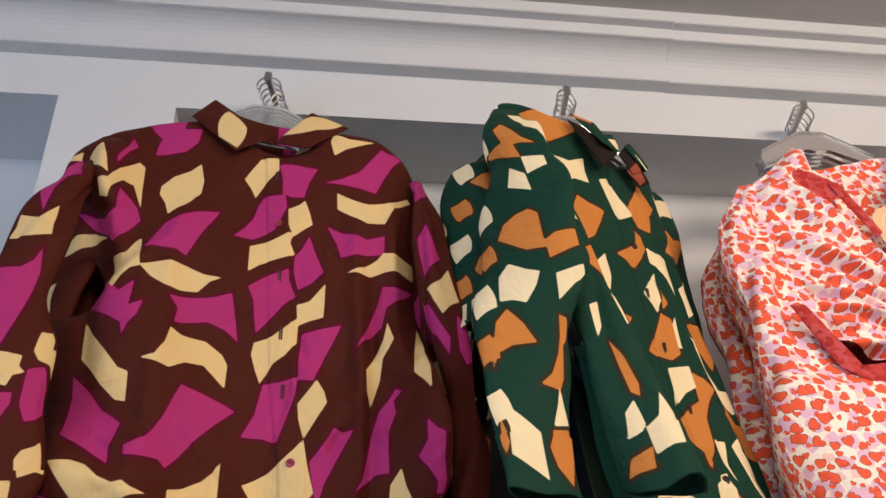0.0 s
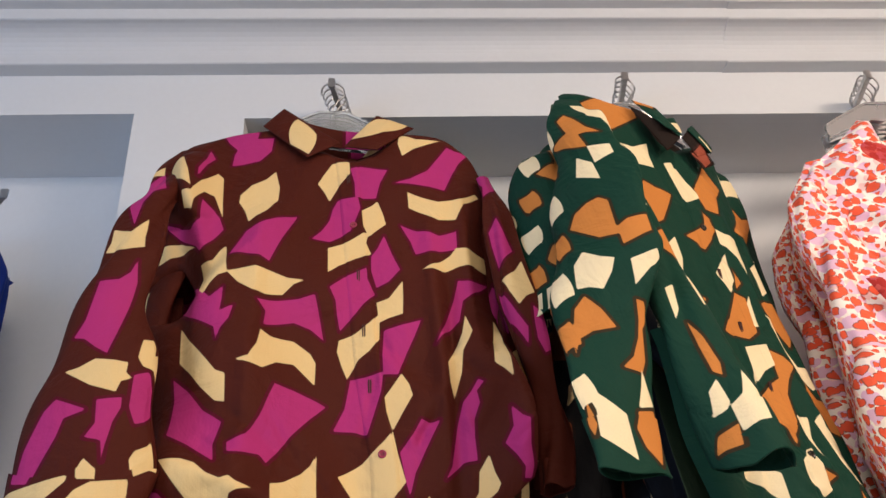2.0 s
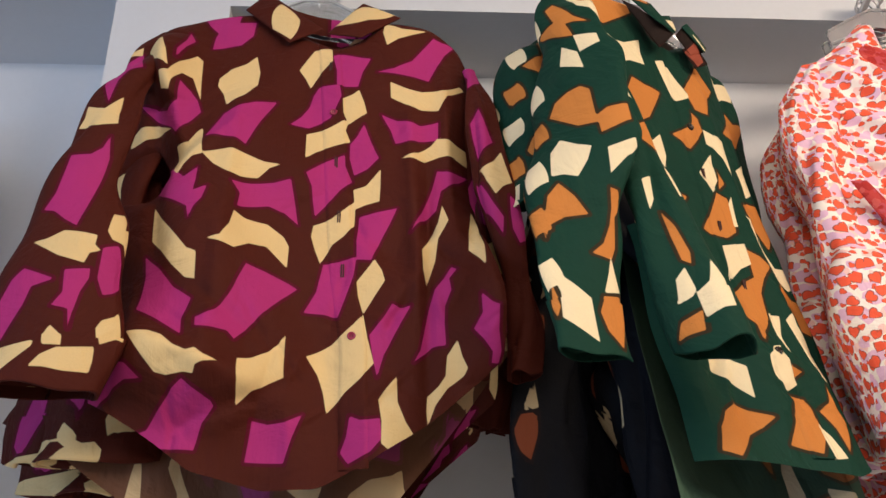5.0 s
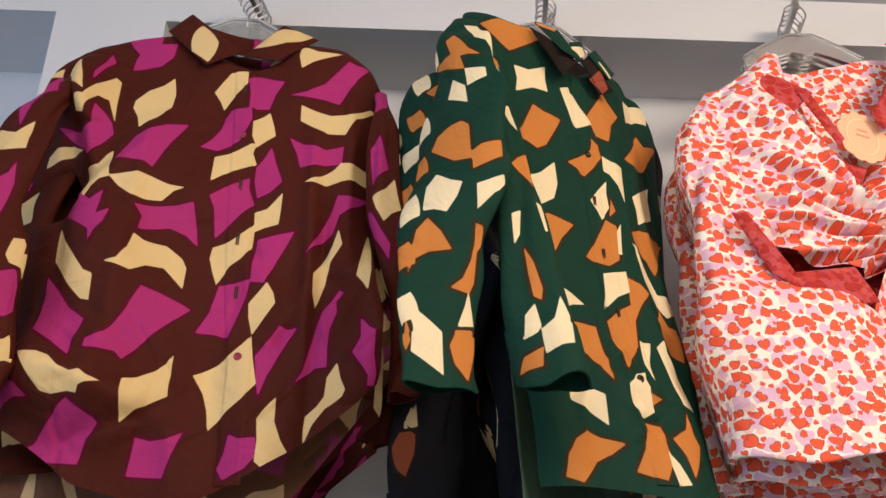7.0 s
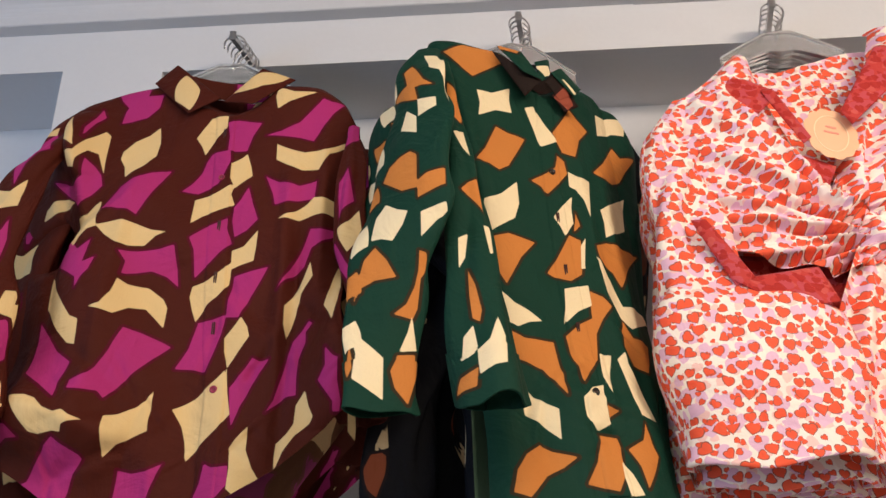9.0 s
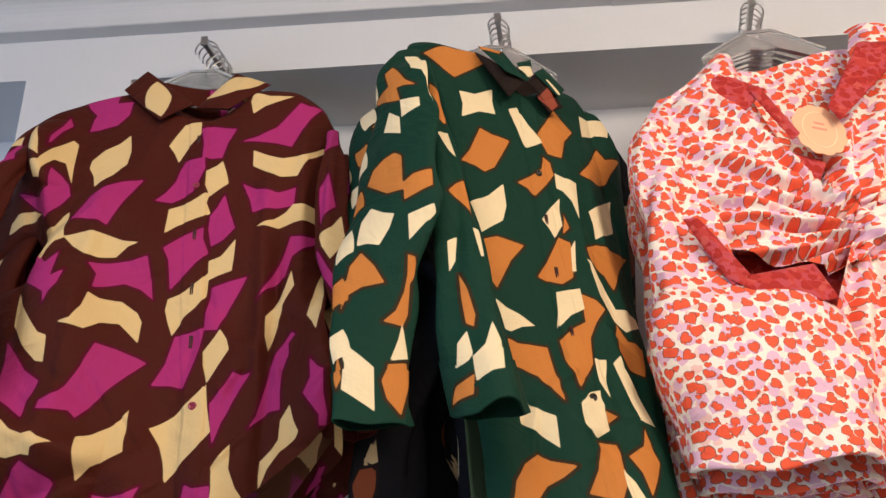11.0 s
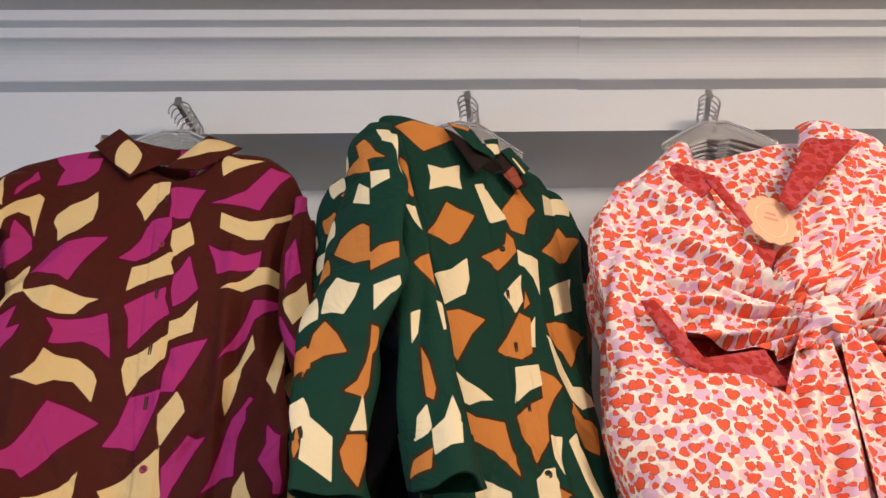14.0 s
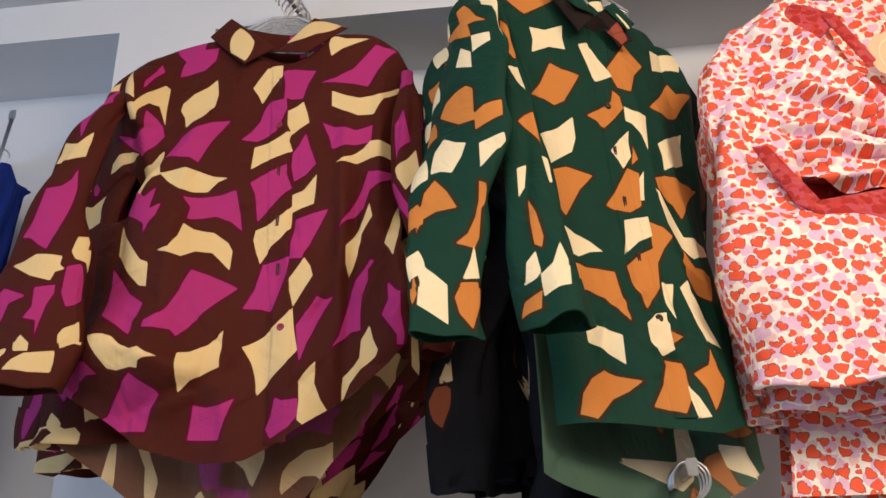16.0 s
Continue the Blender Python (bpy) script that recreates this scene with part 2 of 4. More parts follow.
# ---- printed patterns, in millimetres on the cloth ----
def motif(target, ink, *corners, bow=(0, 0, 0, 0)):
    """One printed patch: four corners, each side bowed out (or in) by a share of its length."""
    c = np.array(corners, float).reshape(4, 2) / 1000
    mid, out = c.mean(0), []
    for i in range(4):
        a, b = c[i], c[(i + 1) % 4]
        n = np.array([b[1] - a[1], a[0] - b[0]])
        if n @ ((a + b) / 2 - mid) < 0:
            n = -n
        ctrl = (a + b) / 2 + n * bow[i] * (2.7 if bow[i] < 0 else 2)
        for s in np.linspace(0, 1, 8)[:-1]:
            out.append((1 - s) ** 2 * a + 2 * s * (1 - s) * ctrl + s * s * b)
    target.append((ink, np.array(out)))


def ink_fields(pattern, x, z):
    """How far each point of the cloth lies inside (above 0) the patches of each ink."""
    p = np.stack([x.ravel(), z.ravel()], 1)
    fields = {"a": np.full(len(p), -0.012), "b": np.full(len(p), -0.012)}
    for ink, poly in pattern:
        lo, hi = poly.min(0) - 0.01, poly.max(0) + 0.01
        near = np.where(((p > lo) & (p < hi)).all(1))[0]
        if not len(near):
            continue
        q = p[near]
        best, inside = np.full(len(q), 1.0), np.zeros(len(q), bool)
        for i in range(len(poly)):
            a, b = poly[i], poly[(i + 1) % len(poly)]
            e = b - a
            h = np.clip(((q - a) @ e) / max(e @ e, 1e-12), 0, 1)
            best = np.minimum(best, np.linalg.norm(q - a - h[:, None] * e, axis=1))
            if a[1] != b[1]:
                cross = ((a[1] > q[:, 1]) != (b[1] > q[:, 1])) & (q[:, 0] < (b[0] - a[0]) * (q[:, 1] - a[1]) / (b[1] - a[1]) + a[0])
                inside ^= cross
        fields[ink][near] = np.maximum(fields[ink][near], np.where(inside, best, -best))
    return fields


def patch(target, ink, *outline):
    """One printed patch by its outline on the flat cloth."""
    target.append((ink, np.array(outline, float).reshape(-1, 2) / 1000))


BROWN_PRINT, BROWN_ARM, GREEN_PRINT, GREEN_ARM, GREEN_FOLD = [], [], [], [], []
patch(BROWN_PRINT, 'a', -206, -10, -164, -3, -151, -5, -153, -22, -128, -20, -130, -48, -145, -70, -169, -78, -185, -81, -184, -56, -181, -46, -195, -30)
patch(BROWN_PRINT, 'b', -267, -103, -262, -80, -248, -86, -235, -120, -226, -154, -238, -145, -259, -126)
patch(BROWN_PRINT, 'a', -222, -129, -224, -109, -219, -77, -219, -52, -209, -72, -216, -92)
patch(BROWN_PRINT, 'b', -238, -162, -225, -162, -217, -133, -201, -104, -193, -111, -184, -193, -192, -172, -199, -154, -211, -153, -220, -175, -223, -189, -234, -185)
patch(BROWN_PRINT, 'b', -120, -92, -111, -129, -111, -157, -126, -182, -147, -203, -155, -179, -165, -162, -165, -146, -152, -123, -133, -110)
patch(BROWN_PRINT, 'a', -82, -187, -93, -218, -101, -243, -112, -277, -124, -269, -146, -266, -165, -265, -157, -243, -148, -221, -134, -212, -109, -195)
patch(BROWN_PRINT, 'a', -211, -169, -198, -180, -188, -193, -180, -215, -192, -235, -207, -253, -214, -243, -230, -229, -258, -204, -266, -196, -246, -199, -225, -214, -212, -200)
patch(BROWN_PRINT, 'b', -274, -260, -274, -241, -263, -228, -240, -225, -214, -245, -229, -241, -238, -243, -252, -248, -264, -255)
patch(BROWN_PRINT, 'b', -172, -246, -163, -298, -174, -303, -184, -315, -191, -328, -197, -322, -197, -299, -204, -273, -187, -271, -179, -253)
patch(BROWN_PRINT, 'b', -164, -296, -144, -290, -127, -288, -109, -293, -87, -302, -65, -305, -79, -312, -92, -329, -113, -331, -129, -327, -149, -312)
patch(BROWN_PRINT, 'a', -257, -304, -250, -288, -230, -283, -181, -336, -166, -319, -164, -341, -164, -362, -148, -353, -151, -375, -159, -388, -163, -404, -168, -386, -182, -376, -205, -361)
patch(BROWN_PRINT, 'a', -121, -341, -99, -339, -71, -334, -51, -326, -46, -351, -39, -391, -56, -376, -76, -369, -103, -376, -111, -378, -110, -357)
patch(BROWN_PRINT, 'b', -138, -434, -122, -429, -115, -409, -113, -386, -101, -393, -75, -396, -54, -412, -47, -425, -47, -456, -63, -439, -73, -429, -92, -430, -106, -442)
patch(BROWN_PRINT, 'b', -215, -373, -199, -397, -180, -420, -159, -446, -147, -451, -144, -487, -156, -484, -175, -465, -193, -442, -209, -424)
patch(BROWN_PRINT, 'a', -214, -445, -189, -469, -169, -494, -145, -511, -148, -525, -150, -541, -145, -562, -158, -553, -176, -540, -208, -520, -207, -498, -207, -475)
patch(BROWN_PRINT, 'a', -91, -460, -70, -466, -44, -477, -33, -483, -50, -501, -73, -530, -92, -561, -100, -552, -110, -552, -132, -551, -135, -538, -116, -528, -104, -504, -97, -480)
patch(BROWN_PRINT, 'b', -204, -557, -179, -559, -163, -565, -148, -578, -134, -584, -125, -581, -117, -587, -102, -593, -116, -596, -123, -599, -126, -607, -136, -605, -154, -608, -166, -605, -180, -588)
patch(BROWN_PRINT, 'b', -86, -584, -72, -580, -58, -571, -47, -559, -40, -547, -40, -569, -38, -600, -53, -608, -70, -618, -86, -634, -83, -609)
patch(BROWN_PRINT, 'a', -69, -647, -52, -651, -34, -649, -16, -640, -25, -664, -33, -692, -74, -690)
patch(BROWN_PRINT, 'a', -138, -611, -128, -619, -109, -631, -107, -635, -119, -651, -126, -679, -165, -677, -190, -662, -177, -658, -165, -640, -149, -620)
patch(BROWN_PRINT, 'a', -227, -587, -199, -594, -182, -610, -200, -609, -214, -615, -232, -629, -243, -635, -258, -627, -247, -609, -239, -592)
patch(BROWN_PRINT, 'b', -57, -119, -48, -100, -37, -79, -12, -72, -10, -99, -26, -123, -39, -152, -47, -134)
patch(BROWN_PRINT, 'a', -10, -89, 5, -85, 45, -94, 34, -120, 28, -151, 10, -151, -2, -146, -3, -120)
patch(BROWN_PRINT, 'b', 8, -175, 22, -166, 30, -157, 38, -181, 42, -199, 30, -211, 18, -223, 10, -204)
patch(BROWN_PRINT, 'a', -27, -152, 2, -148, 6, -171, -2, -197, -8, -212, -25, -224, -36, -231, -61, -226, -48, -210, -38, -189, -34, -167)
patch(BROWN_PRINT, 'b', -38, -243, -13, -233, 10, -217, 18, -216, 14, -233, 21, -252, -1, -262, -23, -275, -36, -288)
patch(BROWN_PRINT, 'a', 39, -220, 49, -252, 60, -281, 45, -299, 28, -309, 21, -280, 21, -256, 30, -242)
patch(BROWN_PRINT, 'a', -33, -313, -15, -294, 15, -275, 16, -295, 26, -320, 11, -335, 1, -351, -19, -377, -23, -352, -25, -332)
patch(BROWN_PRINT, 'b', 28, -333, 44, -327, 63, -300, 63, -330, 62, -352, 44, -358, 31, -365)
patch(BROWN_PRINT, 'b', 32, -351, 31, -390, 19, -407, 5, -418, -9, -444, -16, -426, -22, -406, -20, -390, 1, -382, 19, -365)
patch(BROWN_PRINT, 'a', 37, -377, 58, -370, 85, -364, 76, -388, 65, -413, 54, -444, 36, -442, 35, -413)
patch(BROWN_PRINT, 'b', 74, -139, 95, -148, 119, -157, 153, -148, 176, -128, 182, -134, 156, -157, 142, -190, 117, -192, 94, -180, 75, -168)
patch(BROWN_PRINT, 'a', 62, -199, 85, -214, 116, -223, 141, -212, 140, -246, 114, -252, 95, -254, 82, -255, 76, -232)
patch(BROWN_PRINT, 'b', 90, -283, 113, -272, 130, -257, 139, -243, 163, -245, 181, -246, 186, -274, 161, -272, 141, -275, 121, -286)
patch(BROWN_PRINT, 'a', 138, -298, 158, -300, 182, -293, 166, -312, 142, -332, 135, -365, 115, -385, 102, -403, 116, -372, 130, -330)
patch(BROWN_PRINT, 'a', 55, -121, 79, -113, 105, -93, 138, -38, 151, -43, 172, -42, 154, -70, 139, -106, 129, -131, 108, -125)
patch(BROWN_PRINT, 'b', 65, -16, 90, -27, 129, -25, 107, -37, 85, -50, 68, -66, 62, -38)
patch(BROWN_ARM, 'a', 173, -95, 188, -71, 199, -99, 203, -139, 183, -157, 185, -131)
patch(BROWN_PRINT, 'b', 143, -356, 150, -383, 144, -397, 136, -412, 132, -444, 121, -478, 117, -458, 116, -430, 129, -404, 137, -385)
patch(BROWN_PRINT, 'a', 151, -454, 157, -459, 148, -470, 150, -487, 142, -508, 141, -530, 142, -558, 126, -559, 105, -579, 113, -563, 118, -537, 123, -511, 131, -483, 142, -469)
patch(BROWN_PRINT, 'b', 155, -553, 160, -573, 166, -586, 162, -594, 143, -608, 129, -628, 120, -652, 119, -634, 120, -618, 133, -606, 141, -594, 143, -571)
patch(BROWN_PRINT, 'b', 182, -354, 188, -391, 191, -431, 189, -467, 181, -450, 172, -436, 175, -403)
patch(BROWN_PRINT, 'a', 182, -503, 193, -516, 201, -521, 200, -549, 203, -571, 200, -583, 192, -583, 193, -572, 173, -544, 183, -527)
patch(BROWN_PRINT, 'a', -5, -445, 16, -443, 36, -438, 33, -464, 23, -497, 16, -519, -1, -515, -24, -514, -11, -485)
patch(BROWN_PRINT, 'b', 58, -443, 67, -457, 71, -471, 59, -492, 46, -516, 39, -491, 37, -472)
patch(BROWN_PRINT, 'b', 46, -516, 52, -548, 60, -580, 45, -599, 29, -613, 9, -637, 4, -612, -3, -592, -17, -570, 10, -554, 36, -528)
patch(BROWN_PRINT, 'a', 80, -504, 89, -508, 102, -506, 84, -542, 71, -569, 64, -597, 60, -580, 54, -544, 69, -524)
patch(BROWN_PRINT, 'b', 86, -596, 87, -627, 96, -649, 105, -663, 92, -674, 82, -684, 70, -674, 70, -649, 66, -624)
patch(BROWN_PRINT, 'a', 35, -641, 47, -647, 68, -646, 71, -668, 59, -682, 35, -694, 26, -681, 32, -664)
patch(BROWN_ARM, 'a', -302, -172, -295, -144, -275, -109, -256, -163, -271, -171, -279, -197, -281, -239, -296, -203)
patch(BROWN_ARM, 'b', -302, -121, -291, -104, -278, -92, -275, -113, -289, -115)
patch(BROWN_ARM, 'b', -307, -244, -282, -252, -265, -228, -263, -261, -258, -282, -280, -288, -312, -285, -305, -268)
patch(BROWN_ARM, 'a', -261, -305, -257, -338, -261, -380, -269, -440, -284, -431, -299, -419, -312, -417, -304, -394, -299, -338, -277, -335, -266, -324)
patch(BROWN_ARM, 'b', -311, -462, -296, -458, -280, -447, -261, -449, -244, -452, -244, -465, -237, -471, -247, -476, -250, -489, -265, -485, -278, -481)
patch(BROWN_ARM, 'b', -236, -444, -236, -418, -222, -415, -216, -424, -219, -438, -209, -435, -205, -449, -202, -472, -216, -457, -230, -454)
patch(BROWN_ARM, 'a', -321, -509, -311, -496, -278, -509, -276, -511, -297, -519, -301, -540, -309, -562, -318, -588, -337, -585, -334, -552)
patch(BROWN_ARM, 'a', -267, -499, -243, -495, -242, -507, -247, -524, -249, -551, -248, -569, -254, -545, -271, -542, -263, -526)
patch(BROWN_ARM, 'a', -236, -467, -224, -460, -211, -481, -204, -512, -227, -524, -231, -515, -235, -505)
patch(BROWN_ARM, 'b', -224, -565, -221, -555, -202, -542, -193, -577, -207, -576, -219, -584)
patch(BROWN_ARM, 'b', -266, -565, -252, -577, -251, -588, -268, -588, -270, -577)
patch(BROWN_ARM, 'b', -275, -612, -267, -599, -255, -591, -223, -587, -223, -602, -225, -615, -246, -615, -262, -612)
patch(BROWN_ARM, 'b', -300, -615, -277, -590, -276, -583, -447, -614, -508, -624, -432, -611)
patch(BROWN_ARM, 'a', 194, -212, 200, -239, 208, -280, 194, -296, 188, -307, 183, -266, 182, -238)
patch(BROWN_ARM, 'b', 188, -331, 205, -319, 217, -299, 222, -330, 227, -352, 215, -359, 205, -371, 194, -352)
patch(BROWN_ARM, 'a', 179, -349, 188, -356, 202, -382, 214, -400, 213, -420, 199, -398, 181, -373)
patch(BROWN_ARM, 'a', 223, -371, 236, -381, 245, -408, 250, -421, 234, -430, 225, -414, 223, -392)
patch(GREEN_PRINT, 'b', -156, -82, -132, -85, -100, -68, -104, -94, -103, -119, -129, -118, -157, -131, -153, -107)
patch(GREEN_PRINT, 'a', -132, -150, -115, -161, -87, -166, -104, -195, -120, -221, -136, -231, -150, -220, -171, -218, -152, -192)
patch(GREEN_PRINT, 'b', -164, -285, -138, -274, -111, -249, -114, -289, -124, -315, -143, -327, -163, -340, -166, -313)
patch(GREEN_PRINT, 'a', -164, -349, -137, -342, -99, -352, -124, -379, -151, -423, -161, -397)
patch(GREEN_PRINT, 'b', -161, -432, -146, -453, -128, -463, -111, -476, -131, -480, -148, -488, -162, -479)
patch(GREEN_PRINT, 'a', -163, -491, -143, -504, -102, -506, -103, -540, -105, -580, -125, -546, -147, -537, -164, -531)
patch(GREEN_PRINT, 'b', -160, -563, -142, -582, -117, -597, -121, -635, -138, -617, -154, -604)
patch(GREEN_PRINT, 'a', -146, -641, -133, -649, -108, -656, -125, -668, -147, -678, -173, -702, -189, -696, -181, -671, -166, -653)
patch(GREEN_PRINT, 'b', -79, -102, -63, -96, -61, -106, -49, -131, -32, -160, -48, -168, -62, -175, -68, -140)
patch(GREEN_PRINT, 'a', 0, -89, 11, -102, 33, -119, 10, -146, -5, -183, -26, -179, -39, -145, -20, -119)
patch(GREEN_PRINT, 'b', 68, -64, 107, -48, 155, -34, 140, -73, 108, -81, 59, -114)
patch(GREEN_PRINT, 'a', 106, -110, 119, -127, 165, -108, 125, -153, 108, -178, 77, -200, 46, -204, 29, -200, 60, -168)
patch(GREEN_PRINT, 'a', -35, -184, -24, -194, -23, -217, -44, -242, -66, -265, -73, -251, -88, -242, -61, -226, -44, -211)
patch(GREEN_PRINT, 'b', -21, -212, -7, -221, 15, -223, -2, -295, -6, -265, -15, -245, -24, -241)
patch(GREEN_PRINT, 'b', -23, -259, -31, -290, -31, -309, -50, -335, -55, -319, -63, -304, -45, -282)
patch(GREEN_PRINT, 'a', -24, -288, -22, -313, -33, -324)
patch(GREEN_PRINT, 'b', 26, -271, 53, -251, 110, -210, 91, -261, 86, -283, 24, -321, 28, -293)
patch(GREEN_PRINT, 'a', -4, -345, 22, -331, 45, -329, 112, -318, 72, -352, 46, -380, 30, -405, 23, -381, -4, -369)
patch(GREEN_PRINT, 'a', -43, -331, -26, -338, -28, -358, -39, -398, -56, -409, -76, -405, -89, -400, -72, -378)
patch(GREEN_PRINT, 'b', -17, -332, -32, -388, -37, -388, -28, -348)
patch(GREEN_PRINT, 'b', -10, -364, 12, -398, 21, -437, 111, -432, 26, -472, 8, -459, -6, -424)
patch(GREEN_PRINT, 'b', -68, -422, -34, -415, -35, -446, -57, -457, -81, -478, -73, -449)
patch(GREEN_PRINT, 'a', -34, -424, -16, -431, -6, -445, -23, -465, -40, -492, -38, -459)
patch(GREEN_PRINT, 'a', -83, -496, -62, -478, -32, -462, -46, -526, -79, -562, -82, -530)
patch(GREEN_PRINT, 'b', -41, -517, -25, -519, -40, -573, -46, -550)
patch(GREEN_PRINT, 'b', -18, -524, -6, -513, -5, -530, 10, -565, 21, -604, -9, -600, -13, -562)
patch(GREEN_PRINT, 'a', 10, -463, 23, -486, 56, -490, 32, -536, 10, -529, -2, -505)
patch(GREEN_PRINT, 'b', -87, -583, -69, -568, -49, -562, -57, -590, -53, -613, -74, -624, -86, -607)
patch(GREEN_PRINT, 'a', -57, -590, -40, -597, -54, -606)
patch(GREEN_PRINT, 'a', -74, -629, -48, -630, -59, -679, -69, -695, -103, -687, -86, -661)
patch(GREEN_PRINT, 'b', -56, -659, -47, -675, -41, -699, -58, -701, -59, -679)
patch(GREEN_PRINT, 'a', -6, -610, -3, -634, 1, -651, -14, -670, -33, -691, -34, -665, -42, -645, -16, -632)
patch(GREEN_PRINT, 'a', -201, -7, -148, 19, -113, 17, -108, -19, -129, -34, -160, -55, -175, -41)
patch(GREEN_ARM, 'b', -240, -48, -221, -49, -210, -83, -210, -151, -202, -191, -216, -166, -225, -113, -239, -101)
patch(GREEN_ARM, 'a', -280, -95, -264, -81, -250, -128, -236, -147, -253, -141, -276, -142)
patch(GREEN_ARM, 'a', -311, -149, -287, -133, -266, -125, -262, -172, -277, -167)
patch(GREEN_ARM, 'b', -262, -172, -234, -179, -234, -198, -261, -210)
patch(GREEN_ARM, 'b', -291, -226, -281, -188, -264, -208, -263, -244)
patch(GREEN_ARM, 'a', -275, -275, -266, -284, -271, -339, -293, -337, -323, -311, -311, -290, -292, -279)
patch(GREEN_ARM, 'a', -269, -328, -255, -319, -233, -316, -236, -341, -253, -349, -271, -356)
patch(GREEN_ARM, 'b', -271, -377, -257, -373, -240, -367, -234, -378, -254, -389, -277, -410)
patch(GREEN_ARM, 'b', -319, -351, -301, -366, -287, -372, -296, -390, -312, -411, -326, -406, -340, -406, -334, -368)
patch(GREEN_ARM, 'a', -335, -417, -322, -436, -313, -460, -339, -463, -356, -472, -365, -491, -362, -472, -350, -433)
patch(GREEN_ARM, 'a', -282, -427, -275, -430, -277, -450, -286, -462, -294, -500, -301, -513, -322, -508, -306, -495, -294, -473, -287, -452)
patch(GREEN_ARM, 'b', -372, -524, -358, -541, -338, -562, -340, -585, -342, -611, -371, -587, -367, -557)
patch(GREEN_ARM, 'a', -332, -577, -322, -558, -301, -555, -304, -582, -317, -614, -329, -597)
patch(GREEN_ARM, 'b', -320, -554, -308, -529, -301, -509, -299, -550)
patch(GREEN_ARM, 'a', -370, -574, -373, -546, -377, -573, -375, -586)
patch(GREEN_FOLD, 'a', -213, -108, -206, -122, -200, -158, -195, -164, -205, -191, -216, -186, -218, -142)
patch(GREEN_FOLD, 'b', -219, -214, -205, -210, -204, -229, -202, -259, -209, -245, -215, -228)
patch(GREEN_FOLD, 'a', -223, -321, -212, -308, -200, -301, -200, -355, -212, -335)
patch(GREEN_FOLD, 'b', -204, -380, -196, -379, -200, -424, -204, -426)
patch(GREEN_FOLD, 'b', -238, -400, -225, -393, -234, -430, -244, -446)
patch(GREEN_FOLD, 'a', -234, -450, -230, -473, -229, -509, -234, -524, -241, -519, -239, -488)
patch(GREEN_FOLD, 'b', -214, -519, -211, -545, -218, -578, -230, -580, -245, -589, -243, -560, -228, -548)
patch(GREEN_FOLD, 'b', -242, -528, -242, -556, -247, -563, -261, -571, -255, -542)
patch(GREEN_FOLD, 'a', -245, -580, -250, -602, -279, -609, -265, -591)


# the print goes on round the hidden side of the sleeve
rng = random.Random(12)
for k in range(8):
    for col in range(3):
        z = -60 - 68 * k - 22 * (col % 2)
        x = -300 + 0.14 * z - 52 * col + rng.uniform(-6, 6)
        w, h = rng.uniform(13, 19), rng.uniform(18, 26)
        motif(GREEN_ARM, "ab"[(k + col) % 2], x - w, z + h * 0.6, x + w * 0.7, z + h, x + w, z - h * 0.5, x - w * 0.4, z - h,
              bow=(-0.08, 0.08, -0.06, 0.05))


# ---- cloth ----
def cloth(name, X, Y, Z, mat, parent, pattern=None, PX=None, PZ=None, label="", closed=False):
    """A sheet of cloth from grids of places; PX, PZ are its places on the flat print."""
    rows, cols = X.shape
    PX, PZ = (X if PX is None else PX), (Z if PZ is None else PZ)
    i = np.arange(rows * cols).reshape(rows, cols)
    a, b, c, d = i[:-1, :-1], i[:-1, 1:], i[1:, 1:], i[1:, :-1]
    faces = np.stack([a.ravel(), d.ravel(), c.ravel(), b.ravel()], 1)
    if closed:
        e = np.stack([i[:-1, -1], i[1:, -1], i[1:, 0], i[:-1, 0]], 1)
        faces = np.concatenate([faces, e])
    verts = np.stack([X.ravel(), Y.ravel(), Z.ravel()], 1)
    ob = link_mesh(name, verts.tolist(), faces.tolist(), mat, parent, label)
    me = ob.data
    uv = me.uv_layers.new(name="cloth")
    loops = np.empty(len(me.loops), np.int32)
    me.loops.foreach_get("vertex_index", loops)
    uv.data.foreach_set("uv", np.stack([PX.ravel(), PZ.ravel()], 1)[loops].ravel())
    if pattern is not None:
        for ink, values in ink_fields(pattern, PX, PZ).items():
            me.attributes.new("ink_" + ink, "FLOAT", "POINT").data.foreach_set("value", values)
    return ob


def ripples(X, Z, seed, size=0.004, stretch=4.0):
    """Slack in hanging cloth: long soft folds that run mostly downwards."""
    rng, out = np.random.RandomState(seed), np.zeros_like(X)
    for _ in range(18):
        f, ph = rng.uniform(8, 90), rng.uniform(0, 6.3)
        tilt = rng.uniform(-0.5, 0.5)
        out += np.sin(f * (X + tilt * Z) + ph + 1.5 * np.sin(f / stretch * Z + ph)) / (1 + f / 14)
    return out * size


def creases(X, Z, lines):
    """Single folds: from, to, width and height of each."""
    out = np.zeros_like(X)
    for x0, z0, x1, z1, w, h in lines:
        ex, ez = x1 - x0, z1 - z0
        s = np.clip(((X - x0) * ex + (Z - z0) * ez) / (ex * ex + ez * ez), 0, 1)
        d2 = (X - x0 - s * ex) ** 2 + (Z - z0 - s * ez) ** 2
        out += h * np.exp(-d2 / (w * w)) * np.sin(math.pi * np.clip(s * 0.9 + 0.08, 0, 1)) ** 0.5
    return out


